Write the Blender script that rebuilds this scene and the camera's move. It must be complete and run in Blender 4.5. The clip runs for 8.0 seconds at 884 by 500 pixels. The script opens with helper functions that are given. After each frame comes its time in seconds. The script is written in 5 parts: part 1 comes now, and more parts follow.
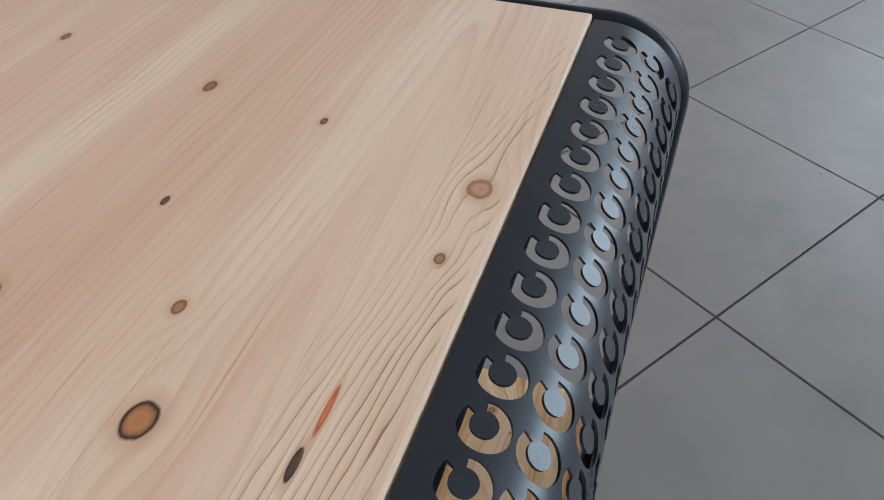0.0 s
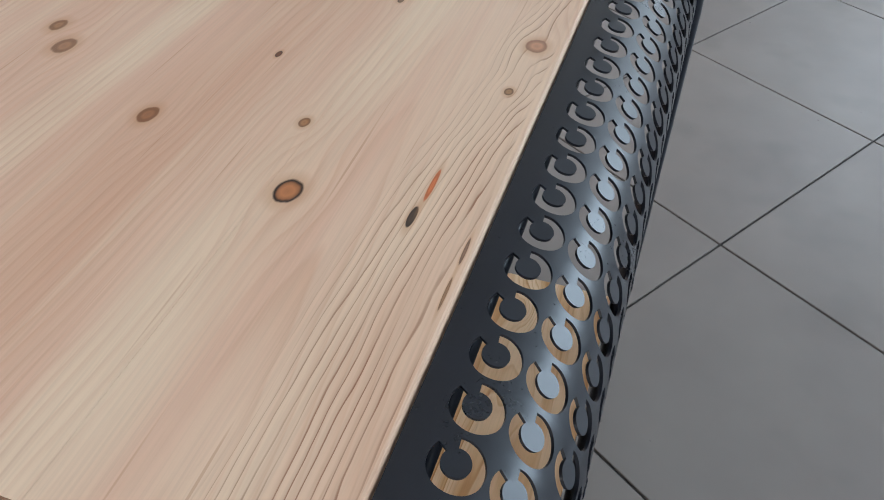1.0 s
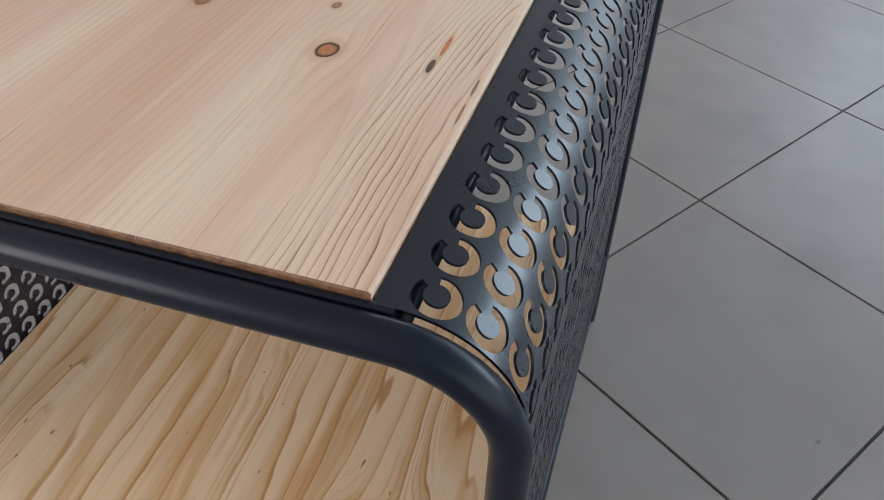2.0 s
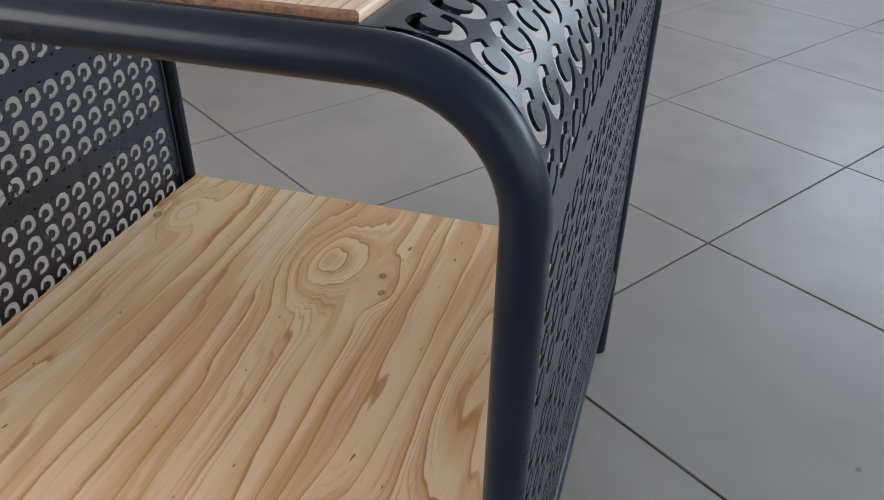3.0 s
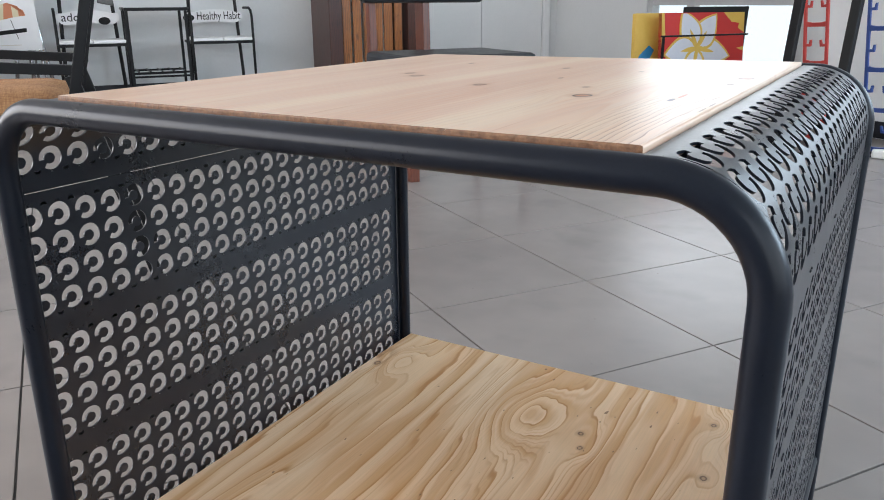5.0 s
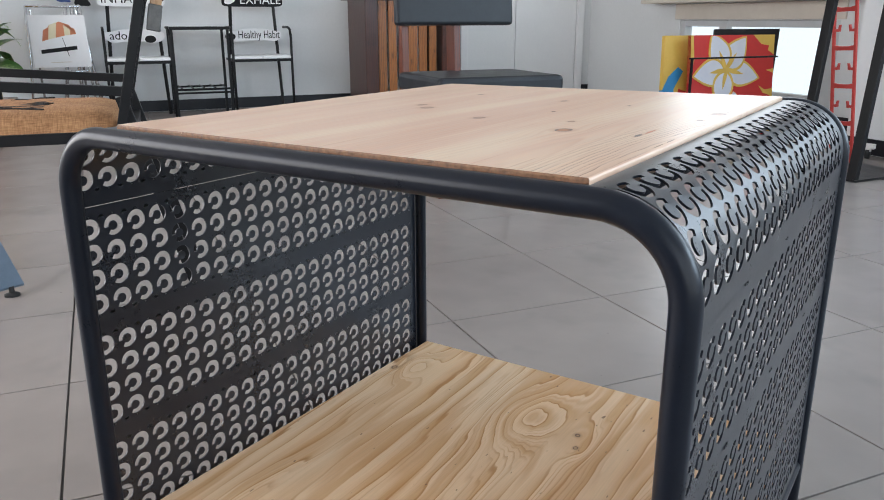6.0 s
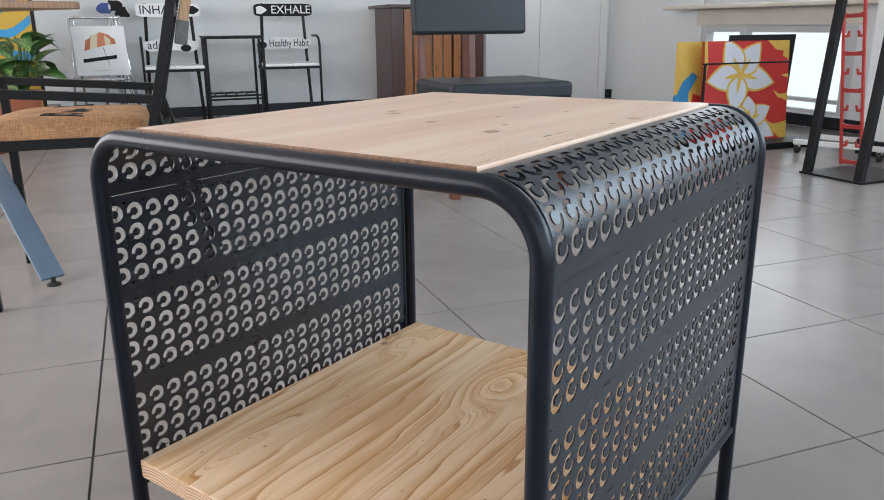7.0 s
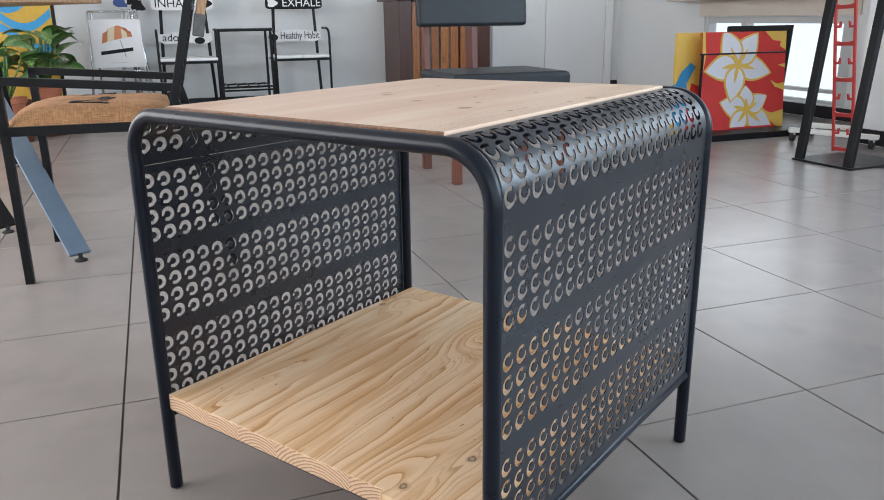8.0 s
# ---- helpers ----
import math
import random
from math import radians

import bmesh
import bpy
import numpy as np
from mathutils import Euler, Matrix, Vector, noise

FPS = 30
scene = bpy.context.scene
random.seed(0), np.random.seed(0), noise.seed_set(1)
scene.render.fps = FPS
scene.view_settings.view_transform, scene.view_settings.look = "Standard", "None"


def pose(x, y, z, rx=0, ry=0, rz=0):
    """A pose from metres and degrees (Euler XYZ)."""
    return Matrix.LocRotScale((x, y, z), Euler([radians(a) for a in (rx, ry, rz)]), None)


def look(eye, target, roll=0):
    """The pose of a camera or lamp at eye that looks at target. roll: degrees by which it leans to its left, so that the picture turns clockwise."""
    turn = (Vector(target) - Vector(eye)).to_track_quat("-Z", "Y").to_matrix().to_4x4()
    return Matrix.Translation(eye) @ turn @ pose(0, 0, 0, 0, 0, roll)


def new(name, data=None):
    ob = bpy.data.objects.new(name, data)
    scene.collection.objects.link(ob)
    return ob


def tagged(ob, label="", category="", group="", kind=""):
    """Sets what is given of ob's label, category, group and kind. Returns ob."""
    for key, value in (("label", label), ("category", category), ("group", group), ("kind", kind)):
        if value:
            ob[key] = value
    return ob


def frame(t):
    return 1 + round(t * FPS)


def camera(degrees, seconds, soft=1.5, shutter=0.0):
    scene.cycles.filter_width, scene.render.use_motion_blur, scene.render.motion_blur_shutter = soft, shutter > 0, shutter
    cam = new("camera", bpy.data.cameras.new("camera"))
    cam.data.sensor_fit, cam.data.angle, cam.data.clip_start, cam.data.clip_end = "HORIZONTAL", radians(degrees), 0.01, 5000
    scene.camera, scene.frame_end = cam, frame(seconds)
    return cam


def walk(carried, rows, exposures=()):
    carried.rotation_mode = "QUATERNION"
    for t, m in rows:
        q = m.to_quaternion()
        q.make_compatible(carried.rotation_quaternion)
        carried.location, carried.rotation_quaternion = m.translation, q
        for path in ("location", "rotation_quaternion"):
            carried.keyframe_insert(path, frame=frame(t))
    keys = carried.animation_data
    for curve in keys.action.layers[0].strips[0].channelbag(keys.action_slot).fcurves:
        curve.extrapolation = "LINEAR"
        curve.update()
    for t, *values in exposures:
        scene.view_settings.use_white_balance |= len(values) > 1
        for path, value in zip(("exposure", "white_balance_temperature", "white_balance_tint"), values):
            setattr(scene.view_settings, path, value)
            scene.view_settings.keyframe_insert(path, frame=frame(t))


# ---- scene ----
cam = camera(59.4, 8.0, soft=1.0)
PATH = [
    (0, (0.683, 0.08, 0.986), (0.226, 1.465, -0.382), 0.2),
    (0.5, (0.681, -0.008, 0.979), (0.222, 1.366, -0.399), -0.0),
    (1, (0.684, -0.072, 0.98), (0.237, 1.295, -0.409), 0.3),
    (1.5, (0.7, -0.124, 0.973), (0.265, 1.247, -0.416), 0.3),
    (2, (0.714, -0.215, 0.96), (0.285, 1.185, -0.402), 0.9),
    (2.2, (0.722, -0.233, 0.946), (0.286, 1.194, -0.385), 1.2),
    (3.5, (0.739, -0.295, 0.722), (0.162, 1.415, -0.141), -0.45),
    (4, (0.749, -0.329, 0.724), (0.002, 1.4, 0.051), -0.6),
    (4.5, (0.746, -0.37, 0.77), (-0.152, 1.302, 0.138), -0.6),
    (5, (0.729, -0.412, 0.771), (-0.237, 1.23, 0.162), -0.3),
    (6.5, (0.895, -0.518, 0.813), (-0.189, 1.068, 0.255), -0.2),
    (7, (0.991, -0.572, 0.819), (-0.129, 0.988, 0.261), -0.5),
    (7.5, (1.072, -0.643, 0.828), (-0.062, 0.905, 0.265), -0.6),
    (8, (1.135, -0.699, 0.82), (-0.006, 0.84, 0.244), -0.7),
]
walk(cam, [(t, look(eye, target, roll)) for t, eye, target, roll in PATH],
     exposures=[(0.0, -0.54), (2.2, -0.48), (3.5, -0.25), (4.5, -0.06), (6.5, -0.12), (8.0, -0.09)])

# ---- light: daylight through the north windows, plus added fill from two unseen walls ----
SKY = 33.6  # the room is turned against the table by this angle
world = bpy.data.worlds.new("sky")
scene.world = world
world.use_nodes = True
_n = world.node_tree.nodes
_sky = _n.new("ShaderNodeTexSky")
_sky.sky_type, _sky.sun_disc, _sky.sun_elevation, _sky.sun_rotation = "NISHITA", False, radians(40), radians(200)
world.node_tree.links.new(_sky.outputs[0], _n["Background"].inputs[0])
_n["Background"].inputs[1].default_value = 0.12

ORIGIN = (0.719, 1.776)
UX, UY = math.cos(radians(SKY)), -math.sin(radians(SKY))


def rm(a, b, z=0.0):
    """World place of room coordinates: a along the window wall, b towards it."""
    return Vector((ORIGIN[0] + a * UX - b * UY, ORIGIN[1] + a * UY + b * UX, z))


def room_pose(a, b, z=0.0, turn=0.0):
    p = rm(a, b, z)
    return pose(p.x, p.y, p.z, 0, 0, turn - SKY)


def area_lamp(name, a, b, z, to, width, height, watts, colour):
    data = bpy.data.lights.new(name, "AREA")
    data.shape, data.size, data.size_y, data.energy, data.color = "RECTANGLE", width, height, watts, colour
    ob = new(name, data)
    ob.matrix_world = look(rm(a, b, z), rm(*to))
    return ob


area_lamp("window_light_upper", -3.55, 3.12, 1.58, (-3.55, 0, 1.2), 2.3, 1.15, 26, (0.84, 0.92, 1.0))
area_lamp("window_light_north", 2.3, 3.12, 1.95, (1.7, 0, 0.8), 3.0, 1.45, 160, (0.64, 0.82, 1.0))
area_lamp("window_light_middle", -0.15, 3.12, 1.95, (-0.3, 0, 0.8), 1.7, 1.45, 27, (0.66, 0.83, 1.0))
# fill lamps added on two unseen sides to brighten the room; no windows known there
area_lamp("window_light_side", 3.9, -0.6, 1.5, (0, -0.6, 1.1), 4.6, 2.0, 72, (0.85, 0.93, 1.0))
area_lamp("window_light_front", -1.5, -4.9, 1.5, (-1.5, 0, 1.1), 5.0, 2.0, 225, (0.985, 0.965, 0.985))


# ---- materials ----
def shader(name, rough=0.5, metal=0.0, colour=(0.5, 0.5, 0.5)):
    m = bpy.data.materials.new(name)
    m.use_nodes = True
    b = m.node_tree.nodes["Principled BSDF"]
    b.inputs["Roughness"].default_value, b.inputs["Metallic"].default_value = rough, metal
    b.inputs["Base Color"].default_value = (*colour, 1)
    return m, m.node_tree, b


class Net:
    """Short names for wiring nodes of one material."""

    def __init__(self, tree):
        self.tree = tree

    def add(self, kind):
        return self.tree.nodes.new(kind)

    def put(self, socket, value):
        if isinstance(value, bpy.types.NodeSocket):
            self.tree.links.new(value, socket)
        else:
            socket.default_value = value

    def math(self, op, a, b=0.0, c=0.0):
        n = self.add("ShaderNodeMath")
        n.operation = op
        for s, value in zip(n.inputs, (a, b, c)):
            self.put(s, value)
        return n.outputs[0]

    def vec(self, op, a, b=(0, 0, 0)):
        n = self.add("ShaderNodeVectorMath")
        n.operation = op
        self.put(n.inputs[0], a), self.put(n.inputs[1], b)
        return n.outputs["Value"] if op in ("LENGTH", "DISTANCE") else n.outputs[0]

    def noise(self, vector, scale, detail=3.0, rough=0.5, colour=False):
        n = self.add("ShaderNodeTexNoise")
        self.put(n.inputs["Vector"], vector)
        n.inputs["Scale"].default_value, n.inputs["Detail"].default_value, n.inputs["Roughness"].default_value = scale, detail, rough
        return n.outputs[1 if colour else 0]

    def ramp(self, value, stops, smooth=False):
        n = self.add("ShaderNodeValToRGB")
        if smooth:
            n.color_ramp.interpolation = "EASE"
        e = n.color_ramp.elements
        while len(e) < len(stops):
            e.new(0.5)
        for one, (at, c) in zip(e, stops):
            one.position, one.color = at, (*c, 1) if len(c) == 3 else c
        self.put(n.inputs[0], value)
        return n.outputs[0]

    def mix(self, f, a, b, blend="MIX"):
        n = self.add("ShaderNodeMix")
        n.data_type, n.blend_type = "RGBA", blend
        self.put(n.inputs[0], f)
        for s, value in ((n.inputs[6], a), (n.inputs[7], b)):
            self.put(s, (*value, 1) if isinstance(value, tuple) and len(value) == 3 else value)
        return n.outputs[2]

    def bump(self, height, strength, distance, bsdf):
        n = self.add("ShaderNodeBump")
        n.inputs["Strength"].default_value, n.inputs["Distance"].default_value = strength, distance
        self.put(n.inputs["Height"], height)
        self.put(bsdf.inputs["Normal"], n.outputs[0])


def grey(v):
    return (v, v, v)


def mottled(name, dark, light, scale, rough=(0.4, 0.6), metal=0.0, bump=0.0, fine=6.0, spec=0.5):
    """A surface whose colour and gloss vary at two scales."""
    m, tree, b = shader(name, rough[0], metal)
    w = Net(tree)
    pos = w.add("ShaderNodeTexCoord").outputs["Object"]
    big, small = w.noise(pos, scale, 4, 0.6), w.noise(pos, scale * fine, 3, 0.6)
    both = w.math("ADD", w.math("MULTIPLY", big, 0.65), w.math("MULTIPLY", small, 0.35))
    w.put(b.inputs["Base Color"], w.ramp(both, [(0.3, dark), (0.7, light)]))
    w.put(b.inputs["Roughness"], w.ramp(both, [(0.3, grey(rough[0])), (0.7, grey(rough[1]))]))
    b.inputs["Specular IOR Level"].default_value = spec
    if bump:
        w.bump(small, bump, 0.002, b)
    return m


def wood(name, early, mid, late, rings, wander, contrast=1.0):
    """Flat-sawn stained wood: rings of a slightly conical log cut along the longest way of the piece."""
    m, tree, b = shader(name)
    w = Net(tree)
    tex, info = w.add("ShaderNodeTexCoord"), w.add("ShaderNodeObjectInfo")
    rnd, local = info.outputs["Random"], tex.outputs["Object"]
    jump = w.add("ShaderNodeCombineXYZ")
    w.put(jump.inputs[0], w.math("MULTIPLY", rnd, 3.1)), w.put(jump.inputs[1], w.math("MULTIPLY", rnd, 17.3))
    sep = w.add("ShaderNodeSeparateXYZ")
    w.put(sep.inputs[0], local)
    # the grain runs upright: z is the long way
    turned = w.add("ShaderNodeCombineXYZ")
    w.put(turned.inputs[0], w.math("ADD", sep.outputs[0], sep.outputs[1])), w.put(turned.inputs[1], sep.outputs[2])
    moved = w.vec("ADD", turned.outputs[0], jump.outputs[0])
    slow = w.noise(w.vec("MULTIPLY", moved, (9.0, 2.6, 1.0)), 1.0, 3, 0.55)
    x = w.math("ADD", w.math("ADD", sep.outputs[0], sep.outputs[1]), w.math("MULTIPLY", w.math("SUBTRACT", slow, 0.5), wander))
    saw = w.math("FRACT", w.math("MULTIPLY", x, rings))
    tone = w.ramp(saw, [(0.0, early), (0.45, early), (0.72, mid), (0.90, late), (0.96, late), (1.0, early)])
    body = w.ramp(w.noise(w.vec("MULTIPLY", moved, (16.0, 1.3, 1.0)), 1.0, 2, 0.5), [(0.32, early), (0.68, mid)])
    colour = w.mix(contrast, body, tone)
    fibre = w.noise(w.vec("MULTIPLY", moved, (300.0, 9.0, 1.0)), 1.0, 2, 0.6)
    colour = w.mix(0.5, colour, w.ramp(fibre, [(0.3, grey(0.75)), (0.6, grey(1.0))]), "MULTIPLY")
    blot = w.noise(w.vec("MULTIPLY", moved, (22.0, 9.0, 1.0)), 1.0, 2, 0.5)
    colour = w.mix(w.ramp(blot, [(0.60, grey(0)), (0.72, grey(0.75))]), colour, late)
    colour = w.mix(1.0, colour, w.ramp(rnd, [(0.0, grey(0.72)), (1.0, grey(1.0))]), "MULTIPLY")
    w.put(b.inputs["Base Color"], colour)
    w.put(b.inputs["Roughness"], w.ramp(fibre, [(0.3, grey(0.28)), (0.7, grey(0.42))]))
    b.inputs["Coat Weight"].default_value, b.inputs["Coat Roughness"].default_value = 0.12, 0.20
    w.bump(w.math("ADD", saw, fibre), 0.05, 0.0006, b)
    return m


def bend_round(w, place, x, knots, reach, pull):
    """Bends the grain lines round the knots: x is held still near each one."""
    for kx, ky, kr in knots:
        off = w.vec("SUBTRACT", place, (kx, ky, 0))
        d = w.vec("LENGTH", w.vec("MULTIPLY", off, (1.0 / (reach * kr), 0.6 / (reach * kr), 0.0)))
        fall = w.math("POWER", 2.718, w.math("MULTIPLY", w.math("MULTIPLY", d, d), -1.0))
        dx = w.math("SUBTRACT", x, kx)
        x = w.math("SUBTRACT", x, w.math("MULTIPLY", w.math("MULTIPLY", dx, fall), pull))
    return x


def top_material():
    """Varnished pine: soft pink and cream streaks, faint rings, sharp brown lines along one edge, and knots."""
    m, tree, b = shader("varnished_pine")
    w = Net(tree)
    place = w.add("ShaderNodeNewGeometry").outputs["Position"]
    rnd = w.add("ShaderNodeObjectInfo").outputs["Random"]
    sep = w.add("ShaderNodeSeparateXYZ")
    w.put(sep.inputs[0], place)
    px, py = sep.outputs[0], sep.outputs[1]
    slow = w.noise(w.vec("MULTIPLY", place, (9.0, 3.0, 0.0)), 1.0, 3, 0.55)
    quick = w.noise(w.vec("MULTIPLY", place, (70.0, 12.0, 0.0)), 1.0, 3, 0.6)
    x = w.math("ADD", px, w.math("MULTIPLY", w.math("SUBTRACT", slow, 0.5), 0.030))
    x = bend_round(w, place, x, [(k[0], k[1], k[2]) for k in TOP_KNOTS if k[2] > 0.0025], 3.2, 0.85)
    x = w.math("ADD", x, w.math("MULTIPLY", w.math("SUBTRACT", quick, 0.5), 0.0030))
    cream, pink, deep = (0.80, 0.630, 0.470), (0.74, 0.505, 0.375), (0.68, 0.435, 0.310)
    # heartwood and sapwood across the boards
    across = w.math("DIVIDE", w.math("SUBTRACT", w.math("SUBTRACT", x, w.math("MULTIPLY", py, 0.07)), 0.03), 0.60)
    body = w.ramp(across, [(0.0, pink), (0.14, deep), (0.24, pink), (0.40, pink), (0.43, cream), (0.455, cream), (0.475, pink), (0.60, deep), (0.68, pink), (0.705, cream), (0.735, cream), (0.79, pink), (0.88, cream), (1.0, pink)])
    streaks = w.noise(w.vec("MULTIPLY", place, (38.0, 1.6, 0.0)), 1.0, 3, 0.55)
    body = w.mix(w.ramp(streaks, [(0.40, grey(0.0)), (0.68, grey(0.75))]), body, cream)
    body = w.mix(w.ramp(w.noise(w.vec("MULTIPLY", place, (14.0, 3.0, 0.0)), 1.0, 2, 0.5), [(0.45, grey(0.0)), (0.75, grey(0.6))]), body, deep)
    # faint cathedral rings of two broad boards
    arch_d = w.math("SUBTRACT", x, 0.530)
    r = w.math("SQRT", w.math("ADD", w.math("MULTIPLY", arch_d, arch_d), 0.0006))
    r = w.math("ADD", r, w.math("MULTIPLY", py, 0.045))
    saw = w.math("FRACT", w.math("MULTIPLY", r, 150.0))
    faint = w.ramp(saw, [(0.0, grey(0.0)), (0.45, grey(0.0)), (0.90, grey(1.0)), (1.0, grey(0.0))])
    fade = w.ramp(w.noise(w.vec("MULTIPLY", place, (13.0, 3.5, 0.0)), 1.0, 2, 0.5), [(0.36, grey(0.04)), (0.70, grey(0.52))])
    colour = w.mix(w.math("MULTIPLY", faint, fade), body, (0.60, 0.335, 0.215))
    # sharp brown late-wood lines of the edge board
    lean = w.math("MULTIPLY", w.math("MULTIPLY", py, py), 0.16)
    e = w.math("SUBTRACT", x, lean)
    phase = w.math("ADD", w.math("MULTIPLY", e, 190.0), w.math("MULTIPLY", w.noise(w.vec("MULTIPLY", place, (45.0, 2.5, 0.0)), 1.0, 2, 0.5), 2.6))
    cut = w.math("FRACT", phase)
    line = w.ramp(cut, [(0.0, grey(0.0)), (0.45, grey(0.0)), (0.82, grey(0.22)), (0.91, grey(1.0)), (0.96, grey(1.0)), (1.0, grey(0.0))])
    zone = w.ramp(w.math("DIVIDE", w.math("SUBTRACT", e, 0.52), 0.10), [(0.13, grey(0.0)), (0.38, grey(0.75)), (1.0, grey(1.0))])
    broken = w.ramp(w.noise(w.vec("MULTIPLY", place, (55.0, 7.0, 0.0)), 1.0, 2, 0.55), [(0.34, grey(0.18)), (0.56, grey(1.0))])
    inner = w.ramp(w.math("MULTIPLY", w.math("SUBTRACT", px, 0.600), 100.0), [(0.40, grey(1.0)), (0.58, grey(0.0))])
    zone = w.math("MULTIPLY", zone, inner)
    colour = w.mix(w.math("MULTIPLY", w.math("MULTIPLY", line, zone), broken), colour, (0.25, 0.090, 0.036))
    fibre = w.noise(w.vec("MULTIPLY", place, (520.0, 9.0, 0.0)), 1.0, 2, 0.6)
    colour = w.mix(0.45, colour, w.ramp(fibre, [(0.3, grey(0.80)), (0.6, grey(1.0))]), "MULTIPLY")
    pores = w.noise(w.vec("MULTIPLY", place, (260.0, 5.0, 0.0)), 1.0, 1, 0.5)
    colour = w.mix(w.ramp(pores, [(0.70, grey(0)), (0.76, grey(0.45))]), colour, (0.42, 0.20, 0.10))
    colour = w.mix(1.0, colour, w.ramp(rnd, [(0.0, (1.0, 0.97, 0.94)), (1.0, (0.98, 0.94, 0.90))]), "MULTIPLY")
    for kx, ky, kr, stretch, rim, shade in TOP_KNOTS:
        off = w.vec("MULTIPLY", w.vec("SUBTRACT", place, (kx, ky, 0)), (1.0, stretch, 0.0))
        d = w.math("ADD", w.math("DIVIDE", w.vec("LENGTH", off), kr), w.math("MULTIPLY", w.math("SUBTRACT", quick, 0.5), 0.7))
        half = w.math("MULTIPLY", d, 0.5)
        halo = w.ramp(half, [(0.45, grey(0.55)), (1.0, grey(0.0))])
        colour = w.mix(halo, colour, (0.50, 0.25, 0.115))
        edge = tuple(c * (1 - rim) + r_ * rim for c, r_ in zip(shade, (0.030, 0.013, 0.008)))
        inside = w.ramp(half, [(0.0, shade), (0.20, tuple(1.2 * c for c in shade)), (0.34, tuple(0.8 * c for c in shade)), (0.43, edge), (0.5, edge)])
        colour = w.mix(w.ramp(half, [(0.0, grey(1)), (0.46, grey(1.0)), (0.54, grey(0.0))]), colour, inside)
    w.put(b.inputs["Base Color"], colour)
    w.put(b.inputs["Roughness"], w.ramp(fibre, [(0.3, grey(0.28)), (0.7, grey(0.42))]))
    b.inputs["Coat Weight"].default_value, b.inputs["Coat Roughness"].default_value = 0.15, 0.20
    w.bump(w.math("ADD", w.math("MULTIPLY", line, -0.8), fibre), 0.10, 0.0006, b)
    return m


# knots: x, y, radius, squeeze along the grain, dark rim, colour of the heart
TOP_KNOTS = [(0.493, 0.227, 0.0082, 0.80, 1.0, (0.42, 0.165, 0.065)), (0.591, 0.431, 0.0074, 0.85, 0.35, (0.46, 0.235, 0.135)), (0.472, 0.468, 0.0026, 0.6, 0.8, (0.20, 0.10, 0.045)),
             (0.377, 0.483, 0.0044, 0.6, 0.3, (0.28, 0.13, 0.060)), (0.472, 0.292, 0.0036, 0.7, 0.4, (0.34, 0.16, 0.070)), (0.418, 0.363, 0.0019, 0.5, 0.9, (0.15, 0.06, 0.030)),
             (0.587, 0.367, 0.0031, 0.7, 0.5, (0.32, 0.17, 0.080)), (0.372, 0.268, 0.0066, 0.75, 0.2, (0.30, 0.125, 0.055)), (0.240, 0.350, 0.0062, 0.7, 0.2, (0.33, 0.16, 0.075)),
             (0.264, 0.325, 0.0074, 0.7, 0.2, (0.36, 0.18, 0.095)), (0.232, 0.513, 0.0036, 0.6, 0.3, (0.24, 0.11, 0.050)), (0.568, 0.229, 0.0022, 0.24, 0.7, (0.07, 0.045, 0.030)),
             (0.570, 0.258, 0.0016, 0.10, 0.0, (0.55, 0.15, 0.050)), (0.6040, 0.212, 0.0010, 0.09, 0.2, (0.24, 0.13, 0.08)), (0.6036, 0.180, 0.0008, 0.07, 0.1, (0.28, 0.15, 0.08))]
TOP_WOOD = top_material()
END_WOOD = mottled("dark_varnished_end_grain", (0.10, 0.042, 0.02), (0.36, 0.18, 0.09), 110.0, (0.4, 0.6), 0.0, 0.5, 5.0)
DARK_WOOD = wood("dark_stained_wood", (0.075, 0.020, 0.010), (0.048, 0.013, 0.008), (0.020, 0.007, 0.005), 60.0, 0.06, 0.6)
SLAT_WOOD = wood("honey_stained_wood", (0.40, 0.145, 0.034), (0.26, 0.085, 0.020), (0.060, 0.018, 0.007), 60.0, 0.05, 0.7)
PALE_WOOD = wood("pale_turned_wood", (0.55, 0.33, 0.17), (0.47, 0.25, 0.12), (0.34, 0.16, 0.07), 60.0, 0.03, 0.5)
TABLE_WOOD = wood("plain_oak", (0.48, 0.26, 0.11), (0.40, 0.19, 0.075), (0.27, 0.11, 0.04), 50.0, 0.05, 0.5)
RED_WOOD = wood("reddish_hardwood", (0.17, 0.046, 0.022), (0.125, 0.033, 0.017), (0.06, 0.016, 0.010), 70.0, 0.05, 0.6)
BLACK_STEEL = mottled("satin_black_paint", (0.005, 0.0070, 0.0125), (0.008, 0.0110, 0.019), 14.0, (0.26, 0.34), 0.0, 0.006, 30.0, 0.25)
PANEL_STEEL = mottled("black_powder_coat", (0.005, 0.0070, 0.0125), (0.008, 0.0110, 0.019), 10.0, (0.25, 0.34), 0.0, 0.008, 40.0, 0.62)
MATT_BLACK = mottled("matt_black_paint", (0.004, 0.004, 0.005), (0.009, 0.009, 0.01), 9.0, (0.35, 0.5), 0.0, 0.0, 6.0, 0.25)
BLUE_STEEL = mottled("grey_blue_paint", (0.10, 0.14, 0.19), (0.14, 0.19, 0.25), 9.0, (0.35, 0.5))
CHROME = mottled("brushed_chrome", (0.55, 0.56, 0.58), (0.72, 0.73, 0.75), 20.0, (0.18, 0.3), 1.0)
LEATHER = mottled("black_leatherette", (0.010, 0.012, 0.016), (0.018, 0.021, 0.027), 18.0, (0.38, 0.5), 0.0, 0.12, 14.0, 0.4)
